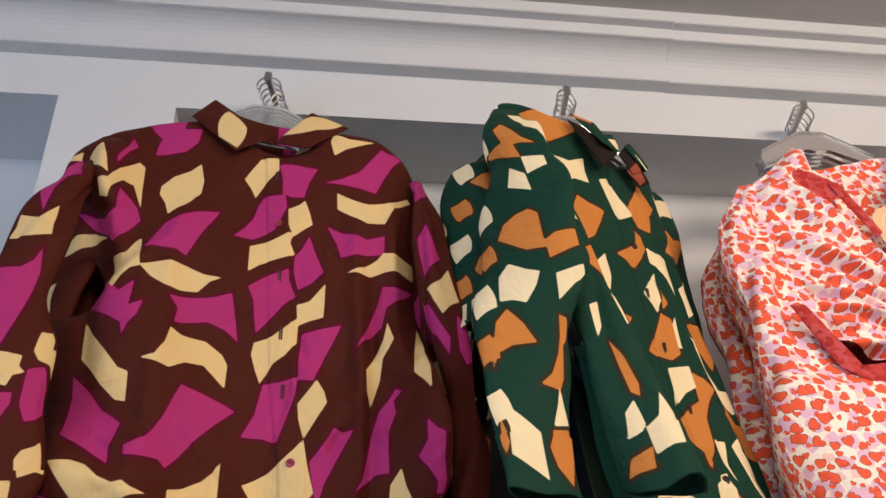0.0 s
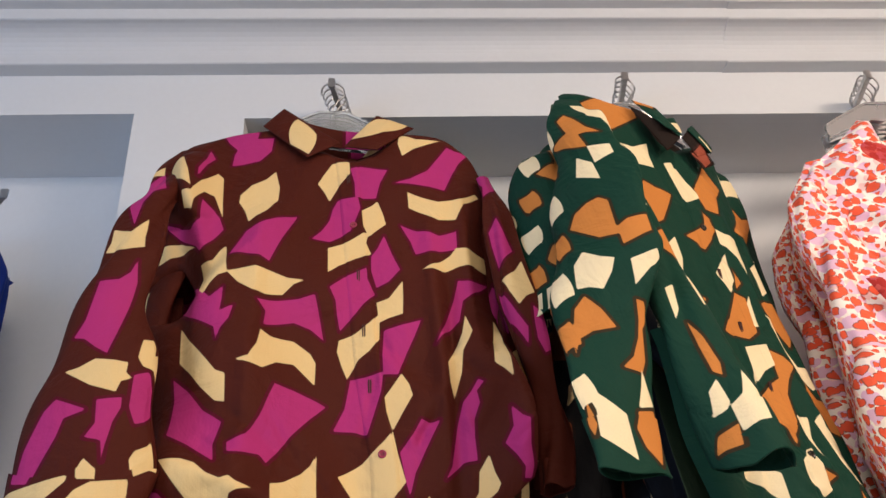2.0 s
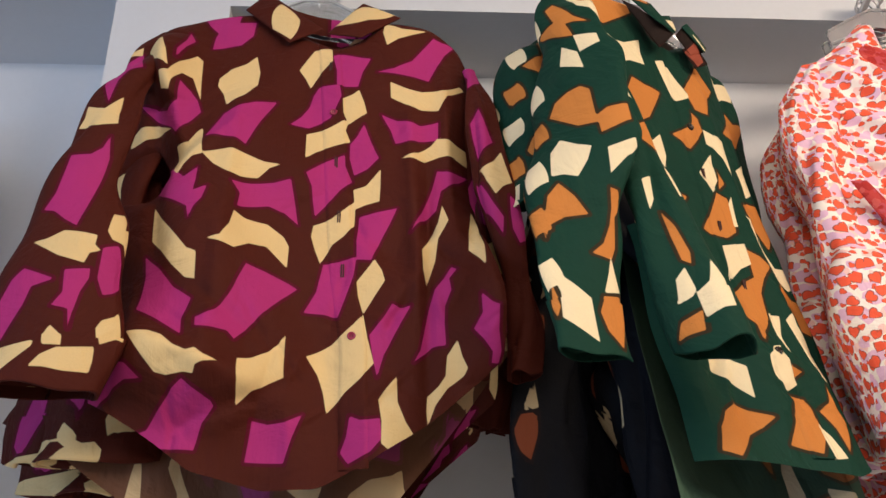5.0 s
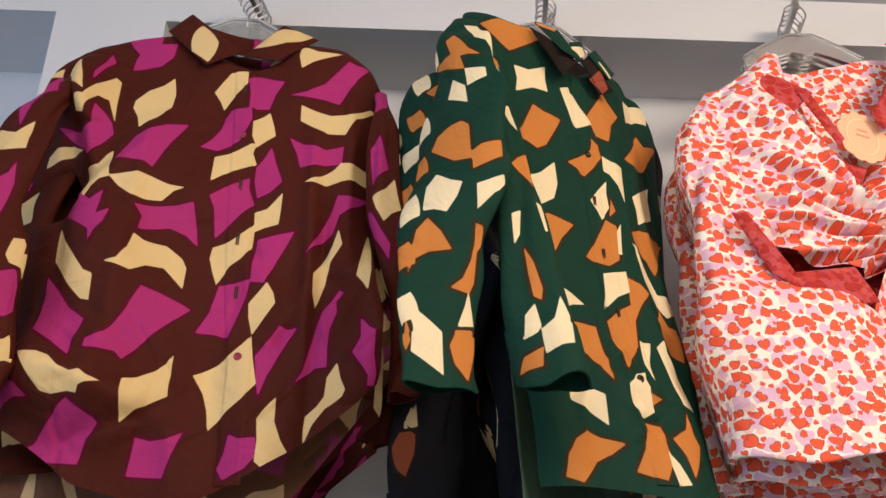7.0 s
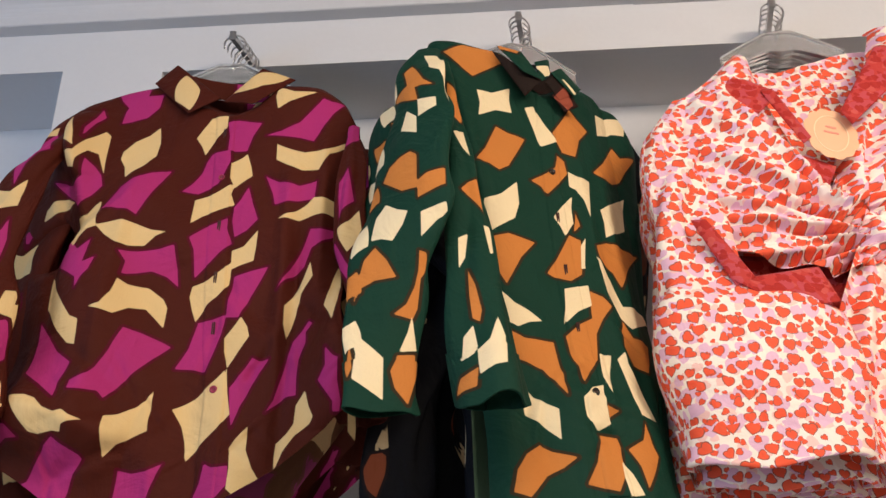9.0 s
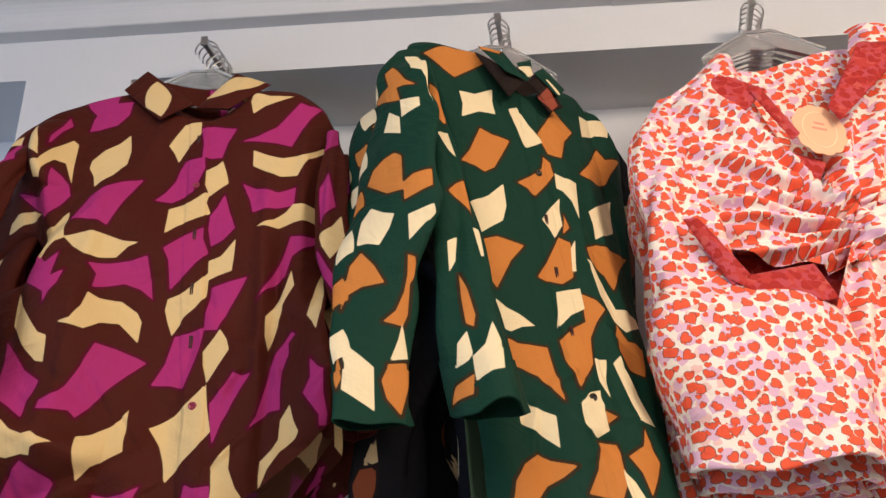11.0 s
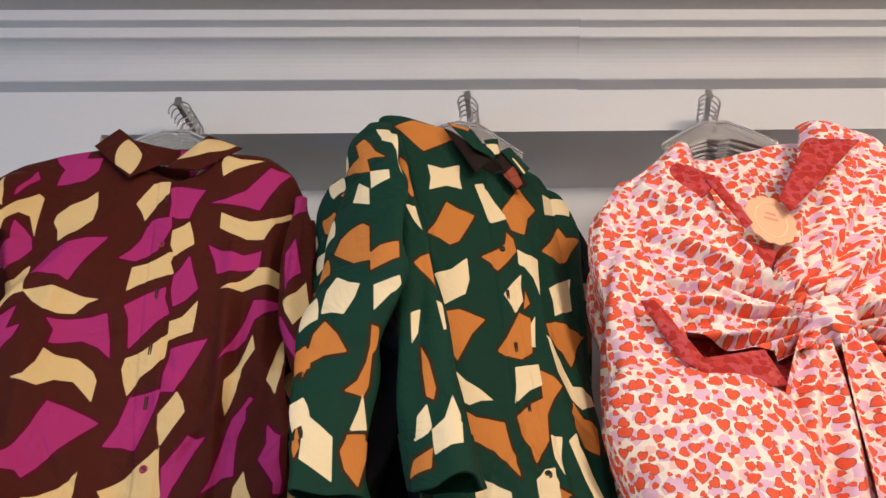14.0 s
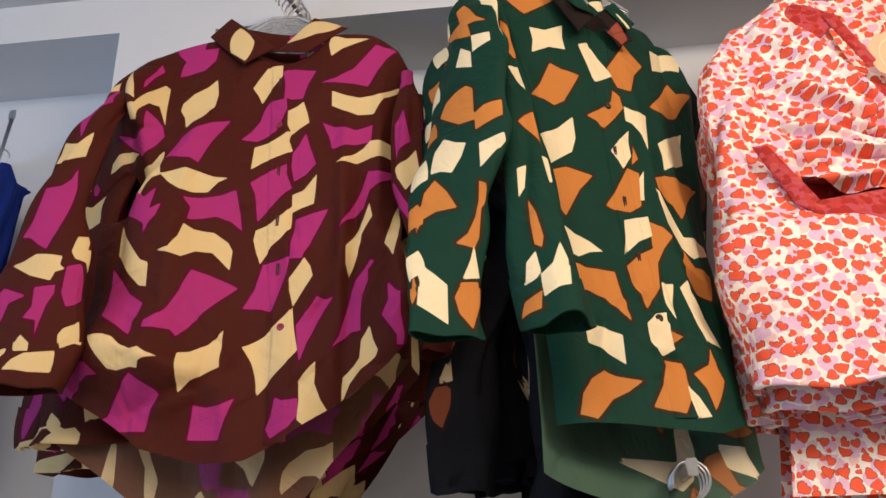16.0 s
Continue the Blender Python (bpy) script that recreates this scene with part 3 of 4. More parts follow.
def crinkles(seed, x0, x1, z0, z1, count, height=0.0045):
    """Short sharp wrinkles strewn over one stretch of cloth."""
    rng, out = np.random.RandomState(seed), []
    for _ in range(count):
        x, z, a, n = rng.uniform(x0, x1), rng.uniform(z0, z1), rng.uniform(0.5, 2.6), rng.uniform(0.03, 0.1)
        out.append((x, z, x + n * math.cos(a), z + n * math.sin(a), rng.uniform(0.004, 0.008), height * rng.uniform(-1, 1)))
    return out


def fall(lean, Z):
    """How far the hanging cloth stands out, the lower the farther."""
    return -lean[0] * Z + lean[1] * Z * Z


class Shape:
    """The outline and the drape of one garment's body."""

    def __init__(self, left, right, top, hem, lean, thick, folds=(), seed=1, slack=0.003, round_off=None, gather=None):
        self.left, self.right = curve_of(*zip(*[(z, x) for x, z in left])), curve_of(*zip(*[(z, x) for x, z in right]))
        self.top, self.hem = curve_of(*zip(*top)), curve_of(*zip(*hem))
        self.x0, self.x1 = min(p[0] for p in top), max(p[0] for p in top)
        self.lean, self.thick, self.folds, self.seed, self.slack, self.round = lean, thick, folds, seed, slack, round_off
        self.gather = gather

    def at(self, U, V):
        zt, zb = self.top(self.x0 + (self.x1 - self.x0) * U), self.hem(self.x0 + (self.x1 - self.x0) * U)
        Z = zt + (zb - zt) * V
        l, r = self.left(Z), self.right(Z)
        return l + (r - l) * U, Z

    def depth(self, X, Z):
        """How far the front stands towards the room."""
        l, r = self.left(Z), self.right(Z)
        s = np.clip((X - l) / (r - l), 0, 1) * 2 - 1
        d = -self.thick * np.abs(s) ** 6 + fall(self.lean, Z)
        if self.round:
            d -= self.round[1] * np.maximum(0, np.minimum(X, 0.1) - self.round[0]) ** 2
        if self.gather:
            gx, gz, count, height, reach = self.gather
            ang, far = np.arctan2(Z - gz, X - gx), np.hypot(X - gx, Z - gz)
            wave = np.sin(count * ang + 1.3 * np.sin(3 * ang)) + 0.5 * np.sin(1.7 * count * ang + 20 * far)
            d += height * wave * np.clip(far / 0.07, 0.2, 1) * np.exp(-(far / reach) ** 2)
        grow = np.clip(0.35 - Z * 1.6, 0.3, 1.4)
        d += ripples(X, Z, self.seed, self.slack) * grow + creases(X, Z, self.folds)
        return d - 0.018 * np.exp(-((self.top(np.clip(X, self.x0, self.x1)) - Z) / 0.012) ** 2)


def front_panel(shape, mat, parent, pattern, step, name="front_panel", flip=0.0, drop=0.0, up=0.0):
    n = int((shape.x1 - shape.x0) / step) + 2
    m = int(0.75 / step) + 2
    U, V = np.meshgrid(np.linspace(0, 1, n), np.linspace(0, 1, m))
    X, Z = shape.at(U, V)
    return cloth(name, X, -shape.depth(X, Z) + drop, Z, mat, parent, pattern, X + flip, Z + up)


def back_panel(shape, mat, parent, pattern, tail, step=0.006, gap=0.05, name="back_panel", label="", wide=0.14):
    """The inside of the back, longer than the front."""
    n = int((shape.x1 - shape.x0) / step) + 2
    m = int(0.8 / step) + 2
    U, V = np.meshgrid(np.linspace(0, 1, n), np.linspace(0, 1, m))
    X, Z = shape.at(U, V)
    Z = Z - tail(U) * V ** 3
    mid = (X[:, :1] + X[:, -1:]) / 2
    X = mid + (X - mid) * (1 + wide * V ** 4)
    s = U * 2 - 1
    Y = -fall(shape.lean, Z) + gap * (1 - np.abs(s) ** 2.2) + 0.055 + ripples(X, Z, shape.seed + 9, 0.004)
    Y = np.maximum(Y, 0.014 - shape.depth(np.clip(X, shape.left(Z), shape.right(Z)), Z))
    return cloth(name, X, Y, Z, mat, parent, pattern, -X - 0.02, Z + 0.3, label)


def sleeve(parent, axis, mat, pattern, step, lean, seed=3, name="sleeve", flat=0.8, folds=0.006, cuff=0.06, shift=(0.0, 0.0)):
    """A hanging sleeve: axis rows of x, forward, z, half width; with a stitched cuff at its end."""
    a = np.array(axis, float)
    length = np.concatenate([[0], np.cumsum(np.linalg.norm(np.diff(a[:, :3], axis=0), axis=1))])
    total = length[-1]
    m, n = int(total / step) + 2, max(24, int(0.3 / step))
    s = np.linspace(0, total, m)
    cx, cd, cz, r = (curve_of(length, a[:, k])(s) for k in range(4))
    turn = np.radians(curve_of(length, a[:, 4])(s))[:, None] if a.shape[1] > 4 else np.zeros((m, 1))
    ang = np.linspace(0, 2 * math.pi, n, endpoint=False)
    S, A = np.meshgrid(s, ang, indexing="ij")
    rng = np.random.RandomState(seed)
    wob = np.zeros_like(S)
    for _ in range(9):
        k, f, p = rng.randint(1, 6), rng.uniform(5, 45), rng.uniform(0, 6.3)
        wob += np.sin(k * A + f * S + p) / (1.2 + k * 0.5)
    R = r[:, None] + wob * folds * np.clip(S / 0.08, 0.2, 1)
    X = cx[:, None] + R * (np.sin(A) * np.cos(turn) - flat * np.cos(A) * np.sin(turn))
    D = cd[:, None] + R * (np.sin(A) * np.sin(turn) + flat * np.cos(A) * np.cos(turn))
    Z = cz[:, None] + 0.012 * wob * np.clip(S / 0.1, 0, 1) * 0.3 + 0 * A
    wrap = np.where(A > math.pi, A - 2 * math.pi, A)
    PX = cx[:, None] + np.where(np.abs(wrap) < 1.2, R * np.sin(A), np.sign(wrap) * R * (0.93 + (np.abs(wrap) - 1.2)))
    PX, PZ = PX + shift[0], Z + shift[1] + 0 * A
    Y = -(D + fall(lean, Z))
    ob = cloth(name, X, Y, Z, mat, parent, pattern, PX, PZ, closed=True)
    if cuff:
        k = s > total - cuff
        grow = (1.05 + 0.05 * (S[k] - total + cuff) / cuff)
        X2, D2 = cx[k][:, None] + grow * (X - cx[:, None])[k], cd[k][:, None] + grow * (D - cd[:, None])[k]
        Z2 = Z[k]
        # the open end turns in
        X2 = np.concatenate([X2, X2[-1:] * 0.94 + 0.06 * cx[-1], X2[-4:-3] * 0.9 + 0.1 * cx[-1]])
        D2 = np.concatenate([D2, D2[-1:] * 0.94 + 0.06 * cd[-1], D2[-4:-3] * 0.9 + 0.1 * cd[-1]])
        Z2 = np.concatenate([Z2, Z2[-1:] - 0.001, Z2[-1:] + 0.03])
        P2 = np.concatenate([PX[k], PX[k][-1:], PX[k][-1:]])
        Q2 = np.concatenate([PZ[k], PZ[k][-1:], PZ[k][-1:]])
        cloth("cuff", X2, -(D2 + fall(lean, Z2)), Z2, mat, ob, pattern, P2, Q2, closed=True)
    return ob


def leaf(name, corners, mat, parent, pattern=None, bulge=0.006, n=28, label="", thick=0.0012, shift=(0.0, 0.0)):
    """A turned-over piece such as a collar wing: four corners of x, forward, z."""
    c = np.array(corners, float)
    U, V = np.meshgrid(np.linspace(0, 1, n), np.linspace(0, 1, n))
    P = [((1 - U) * (1 - V) * c[0][k] + U * (1 - V) * c[1][k] + U * V * c[2][k] + (1 - U) * V * c[3][k]) for k in range(3)]
    P[1] = P[1] + bulge * (16 * U * (1 - U) * V * (1 - V)) ** 0.7
    ob = cloth(name, P[0], -P[1], P[2], mat, parent, pattern, P[0] + shift[0], P[2] + shift[1], label)
    sol = ob.modifiers.new("thickness", "SOLIDIFY")
    sol.thickness, sol.offset = thick, 1
    return ob


def placket(shape, mat, parent, pattern, line, width, z0, z1, step=0.003):
    """The buttoned band down the front, 2 mm proud."""
    n, m = 12, int((z0 - z1) / step)
    U, Z = np.meshgrid(np.linspace(-0.5, 0.5, n), np.linspace(z0, z1, m))
    X = line(Z) + U * width
    D = shape.depth(X, Z) + np.where(np.abs(U) > 0.49, -0.001, 0.0022)
    return cloth("placket", X, -D, Z, mat, parent, pattern, X, Z)


def button(parent, x, d, z, mat, r=0.0052):
    bm = bmesh.new()
    prof = [(0.0, 0.0012), (0.55, 0.0012), (0.7, 0.0022), (0.9, 0.0022), (1.0, 0.0012), (0.95, -0.0008)]
    rings = []
    for pr, pd in prof:
        rings.append([bm.verts.new((x + pr * r * math.cos(a), -(d + pd), z + pr * r * math.sin(a))) for a in [2 * math.pi * k / 16 for k in range(16)]] if pr else [bm.verts.new((x, -(d + pd), z))])
    for k in range(16):
        j = (k + 1) % 16
        bm.faces.new((rings[0][0], rings[1][k], rings[1][j]))
        for q in range(1, len(rings) - 1):
            bm.faces.new((rings[q][k], rings[q + 1][k], rings[q + 1][j], rings[q][j]))
    ob = part("button", bm, mat, parent, smooth=True)
    for sx in (-1, 1):
        bm = box((x + sx * 0.0014 - 0.0005, -(d + 0.0016), z - 0.0012), (x + sx * 0.0014 + 0.0005, -(d + 0.001), z + 0.0012))
        part("stitch", bm, THREAD, ob)
    return ob


def buttonhole(parent, x, d, z):
    bm = bmesh.new()
    for sx in (-1, 1):
        g = box((x + sx * 0.0013 - 0.0008, -(d + 0.0012), z - 0.0085), (x + sx * 0.0013 + 0.0008, -(d - 0.001), z + 0.0085))
        me = bpy.data.meshes.new("tmp")
        g.to_mesh(me), g.free()
        bm.from_mesh(me)
        bpy.data.meshes.remove(me)
    return part("buttonhole", bm, THREAD, parent)


# ---- the wall, its niches, the crown moulding and the room ----
NICHE_TOP, NICHE_BACK, CEIL = 2.503, 0.197, 2.722
def wall_piece(name, lo, hi, label, mat=WALL):
    return tagged(part(name, box(lo, hi), mat), label, "wall", kind="structure")


wall_piece("wall_header", (-0.163, 0, NICHE_TOP), (1.5, 0.3, 2.95), "white painted wall above the display niche")
wall_piece("wall_header_side", (-2.9, 0, 2.516), (-0.36, 0.3, 2.95), "white painted wall above the side niche")
wall_piece("wall_pier", (-0.36, 0, 0), (-0.163, 0.3, 2.95), "white painted pier between two niches")
wall_piece("wall_end", (1.5, 0, 0), (2.9, 0.3, 2.95), "white painted wall beside the niche")
wall_piece("niche_back", (-0.163, NICHE_BACK, 0), (1.5, 0.3, NICHE_TOP), "white painted back of the niche")
wall_piece("niche_back_side", (-2.9, NICHE_BACK, 0), (-0.36, 0.3, 2.516), "white painted back of the side niche")
# unseen side and rear walls, added to close the room
wall_piece("wall_left", (-3.0, -4.0, 0), (-2.9, 0.3, 2.95), "plain grey side wall, unseen", UNSEEN_GREY)
wall_piece("wall_right", (2.9, -4.0, 0), (3.0, 0.3, 2.95), "plain grey side wall, unseen", UNSEEN_GREY)
wall_piece("wall_rear", (-3.0, -4.1, 0), (3.0, -4.0, 2.95), "plain grey rear wall, unseen", UNSEEN_GREY)
tagged(part("floor", box((-3.0, -4.1, -0.1), (3.0, 0.3, 0.0)), FLOOR), "grey stone shop floor", "floor", kind="structure")
tagged(part("ceiling", box((-3.0, -4.1, CEIL), (3.0, 0.0, 2.95)), CEILING), "pale grey painted ceiling", "ceiling", kind="structure")


def moulding(x0, x1, dz):
    """A stepped plaster crown with a cove."""
    prof = [(0.002, 2.606), (-0.030, 2.606), (-0.032, 2.608), (-0.032, 2.627), (-0.030, 2.629)]
    for k in range(9):
        a = k / 8 * math.pi / 2
        prof.append((-0.030 - 0.046 * (1 - math.cos(a)), 2.629 + 0.043 * math.sin(a)))
    prof += [(-0.078, 2.674), (-0.078, 2.696), (-0.096, 2.697), (-0.098, 2.699), (-0.098, CEIL + 0.004), (0.002, CEIL + 0.004)]
    n = len(prof)
    verts = [(x, y, z + dz) for x in (x0, x1) for y, z in prof]
    faces = [(i, (i + 1) % n, n + (i + 1) % n, n + i) for i in range(n)] + [tuple(range(n))[::-1], tuple(range(n, 2 * n))]
    ob = link_mesh("trim", verts, faces, PLASTER, smooth=False)
    return tagged(ob, "white stepped plaster crown moulding under the ceiling", "moulding", kind="structure")


moulding(-2.9, 0.745, 0.0)
moulding(0.745, 2.9, -0.002)


# ---- rail arms and hangers ----
def rail_arm(x, z, y0, y1, slant):
    """A flat steel display arm with a turned-up end, screwed to the wall."""
    ob = thing("display_arm", pose(x, y0, z), "short steel display arm fixed to the white wall", "display arm", "display arms")
    length = y0 - y1
    part("wall_plate", box((-0.006, -0.003, -0.012), (0.006, -0.0002, 0.012), 0.001), STEEL, ob)
    sh = slant
    bm = box((-0.0045, -length, -0.006), (0.0045, -0.002, 0.006), 0.001)
    for v in bm.verts:
        v.co.x += sh * (v.co.y / -length)
    part("bar", bm, STEEL, ob)
    bm = box((-0.006 + sh, -length - 0.004, -0.008), (0.006 + sh, -length + 0.001, 0.011), 0.001)
    part("end_stop", bm, STEEL, ob)
    return ob


def hanger(m, swing, label="clear plastic shirt hanger with a steel hook", half=0.17):
    """A clear moulded hanger on a wire hook; its origin is where the hook rests."""
    ob = thing("hanger", m @ pose(0, 0, 0, 0, 0, swing), label, "hanger", "hangers")
    pts = []
    for k in range(22):
        a = math.radians(200 - k * 12.5)
        pts.append((0.0195 * math.cos(a), 0, -0.0205 + 0.0205 * math.sin(a) + 0.002))
    pts += [(0.004, 0, -0.047), (0.0, 0, -0.052), (0, 0, -0.075)]
    v, f = tube(pts, 0.0016, 7)
    link_mesh("hook", v, f, STEEL, ob)
    # flat ribbed arch
    rows, n = [], 41
    for k in range(n):
        s = (k / (n - 1) * 2 - 1)
        a = max(0, abs(s * half) - 0.022)
        z = -0.064 - 0.5 * a - 0.8 * a * a
        h = 0.03 * (1 - 0.55 * abs(s)) + 0.008
        rows.append((s * half, z, h))
    for name, dz0, dz1, th in (("body", 0.0, -1.0, 0.0012), ("top_rib", 0.001, -0.0035, 0.0042), ("bottom_rib", -1.0, -1.004, 0.0042)):
        verts, faces = [], []
        for x, z, h in rows:
            a = z + (dz0 if dz0 > -0.5 else -h)
            b = z + (dz1 if dz1 > -0.5 else -h - (0.0045 if name == "bottom_rib" else 0))
            verts += [(x, -th, a), (x, th, a), (x, th, b), (x, -th, b)]
        for k in range(n - 1):
            for j in range(4):
                q = (j + 1) % 4
                faces.append((k * 4 + j, k * 4 + q, k * 4 + 4 + q, k * 4 + 4 + j))
        faces += [(3, 2, 1, 0), tuple((n - 1) * 4 + j for j in range(4))]
        link_mesh(name, verts, faces, CLEAR, ob, smooth=False)
    return ob


ARMS = ((0.014, 2.506, -0.014), (0.528, 2.516, -0.011), (0.984, 2.516, -0.02))
for i, (x, z, slant) in enumerate(ARMS):
    rail_arm(x, z, 0.0, -0.088, slant)
    for k, y in enumerate((-0.078, -0.064, -0.05, -0.036, -0.022)):
        hanger(pose(x + slant * y / -0.088, y, z + 0.0085, 0, 0, 0), (8, 22, 3)[i] - 4 + k * (7, 4, 5)[i] % 11, half=(0.15, 0.1, 0.105)[i])


# ---- garments ----
def shirt_body(kind, m, shape, mats, pattern, step, label, group, tail, shift=(0.0, 0.0), wide=0.14):
    ob = thing(kind, m, label, kind.replace("_", " "), group)
    front_panel(shape, mats[0], ob, pattern, step, flip=shift[0], up=shift[1])
    back_panel(shape, mats[1], ob, pattern, tail, gap=0.035, label="paler reverse of the print" if wide else "", wide=wide)
    return ob

def TAIL(u):
    """How much lower the back hem hangs."""
    return 0.05 + 0.03 * np.sin(np.clip(u, 0, 1) * math.pi) ** 0.8


def BROWN_TAIL(u):
    """The back hem of the brown shirt, drawn up at one side."""
    return TAIL(u) - 0.1 * np.clip((u - 0.72) / 0.28, 0, 1)


BROWN_POSE = pose(0.048, -0.160, 2.355)
BROWN_SHAPE = Shape(
    left=[(-0.265, 0.02), (-0.29, -0.1), (-0.312, -0.2), (-0.312, -0.3), (-0.285, -0.42), (-0.255, -0.58), (-0.24, -0.72)],
    right=[(0.185, 0.02), (0.192, -0.14), (0.185, -0.27), (0.187, -0.36), (0.198, -0.45), (0.21, -0.5), (0.208, -0.57), (0.18, -0.64), (0.13, -0.72)],
    top=[(-0.285, -0.07), (-0.272, -0.035), (-0.252, -0.013), (-0.2, 0.004), (-0.15, 0.013), (-0.11, 0.016), (-0.07, -0.03), (-0.01, -0.06), (0.03, -0.04), (0.065, 0.0), (0.135, -0.004), (0.178, -0.034), (0.195, -0.085)],
    hem=[(-0.29, -0.62), (-0.205, -0.665), (-0.145, -0.70), (-0.045, -0.72), (0.03, -0.72), (0.09, -0.69), (0.13, -0.655), (0.165, -0.615), (0.205, -0.57)],
    lean=(0.18, 0.0), thick=0.04, seed=4, slack=0.005,
    folds=[(-0.16, -0.18, -0.04, -0.36, 0.06, 0.024), (-0.27, -0.565, -0.06, -0.61, 0.05, 0.056), (-0.17, -0.32, -0.1, -0.58, 0.06, 0.05),
           (0.205, -0.4, 0.215, -0.6, 0.045, 0.085), (-0.25, -0.06, -0.235, -0.2, 0.035, 0.055), (-0.13, -0.2, -0.115, -0.62, 0.012, 0.006), (0.1, -0.2, 0.115, -0.55, 0.012, 0.011), (0.15, -0.1, 0.16, -0.45, 0.010, 0.008),
           (0.125, -0.3, 0.12, -0.66, 0.009, -0.010), (-0.23, -0.15, -0.19, -0.3, 0.014, 0.012), (-0.2, -0.33, -0.12, -0.22, 0.012, 0.008),
           (-0.19, -0.56, -0.05, -0.62, 0.014, 0.008), (-0.16, -0.66, -0.02, -0.60, 0.01, -0.006), (0.04, -0.42, 0.11, -0.5, 0.012, 0.005), (-0.26, -0.12, -0.2, -0.45, 0.012, -0.012), (-0.255, -0.312, -0.218, -0.292, 0.026, -0.12), (-0.255, -0.31, -0.235, -0.35, 0.014, -0.06)] + crinkles(3, 0.03, 0.19, -0.66, -0.38, 30) + crinkles(5, -0.25, 0.03, -0.7, -0.52, 26) + crinkles(6, -0.25, 0.15, -0.5, -0.1, 14, 0.0025))


def brown_shirt(m, step, label, detailed=True, vary=0):
    low = 0.0 if detailed else 1.0
    rng = np.random.RandomState(vary)
    j = rng.uniform(-1, 1, 6) * low
    ob = shirt_body("shirt", m, BROWN_SHAPE, (BROWN, BROWN_BACK if detailed else BROWN), BROWN_PRINT, step, label, "brown printed shirts", BROWN_TAIL, (0.07 * j[4], 0.13 * low), 0.14 * (1 - low))
    s = BROWN_SHAPE
    sleeve(ob, [(-0.252, -0.02, -0.035, 0.02), (-0.27, 0.018, -0.125, 0.026), (-0.272, 0.046, -0.202, 0.025), (-0.28, 0.065, -0.286, 0.032), (-0.286, 0.06, -0.361, 0.04), (-0.278, 0.06, -0.426, 0.056), (-0.276, 0.06, -0.5, 0.062), (-0.271 + 0.03 * j[3], 0.06, -0.573, 0.07), (-0.279 + 0.03 * j[3], 0.06, -0.634 + 0.05 * j[4], 0.063)],
           BROWN, BROWN_ARM, step * 1.2, s.lean, seed=5 + vary, flat=0.5, folds=0.004 + 0.006 * low, shift=(0.01 * low, 0.04 * low))
    sleeve(ob, [(0.19, -0.02, -0.097, 0.009), (0.192, 0, -0.142, 0.01), (0.198, 0.015, -0.203, 0.017), (0.201, 0.035, -0.296, 0.02), (0.204, 0.04, -0.354, 0.024), (0.221, 0.025, -0.414, 0.021), (0.234, 0, -0.468, 0.016), (0.238 + 0.03 * j[0], -0.02, -0.522, 0.022), (0.231 + 0.03 * j[0], -0.03, -0.591 + 0.05 * j[1], 0.018)],
           BROWN, BROWN_ARM, step * 1.2, s.lean, seed=8 + vary, folds=0.004 + 0.008 * low, shift=(-0.01 * low, 0.05 * low))
    if detailed:
        line = curve_of([-0.75, -0.56, -0.45, -0.2, -0.05], [0.042, 0.036, 0.018, -0.004, -0.018])
        placket(s, BROWN, ob, BROWN_PRINT, line, 0.034, -0.055, -0.70)
        for z, kind in ((-0.113, 0), (-0.202, 1), (-0.29, 0), (-0.378, 0), (-0.456, 0), (-0.545, 1)):
            x = float(line(z))
            d = float(s.depth(np.array([x]), np.array([z]))[0]) + 0.0024
            button(ob, x, d, z, BUTTON_RED) if kind else buttonhole(ob, x, d, z)
        part("buttonhole", box((-0.283, -0.1800, -0.6020), (-0.265, -0.1580, -0.5980)), THREAD, ob)
    wing = [[(-0.146, 0.0, 0.004), (-0.118, -0.015, 0.05), (-0.026, 0.018, -0.044), (-0.073, 0.026, -0.075)],
            [(-0.02, 0.016, -0.05), (0.03, -0.012, 0.032), (0.088, -0.01, 0.004), (0.03, 0.022, -0.06)]]
    for w in wing:
        leaf("collar", w, BROWN, ob, COLLAR_PRINT, 0.008, 40 if detailed else 10)
    pts = [(-0.105 + 0.15 * k / 12, -0.03 * math.sin(math.pi * k / 12) - 0.012, 0.03 - 0.03 * (k / 12) + 0.012 * math.sin(math.pi * k / 12)) for k in range(13)]
    X = np.array([[p[0] for p in pts]] * 2)
    cloth("collar_stand", X, np.array([[-p[1] for p in pts]] * 2), np.array([[p[2] for p in pts], [p[2] - 0.035 for p in pts]]), BROWN, ob, BROWN_PRINT, X, X * 0 - 0.3)
    return ob


COLLAR_PRINT = []
motif(COLLAR_PRINT, "b", -94, 16, -62, -26, -72, -69, -100, -44, bow=(0.05, 0.1, 0, 0.1))
motif(COLLAR_PRINT, "b", -12, -32, 30, 20, 82, 14, 40, -18, bow=(0.08, 0.05, 0.12, 0.1))

brown_shirt(BROWN_POSE, 0.002, "dark brown shirt printed with magenta and cream patches, buttoned up")
for k, (x, y, turn) in enumerate(((0.052, -0.115, -3), (0.045, -0.085, -7), (0.04, -0.055, 4), (0.048, -0.025, -5), (0.04, 0.015, 3))):
    brown_shirt(pose(x, y, 2.34 - 0.004 * k, 6, 0, turn), 0.007, "dark brown magenta printed shirt hanging behind the first one", False, 70 + k)

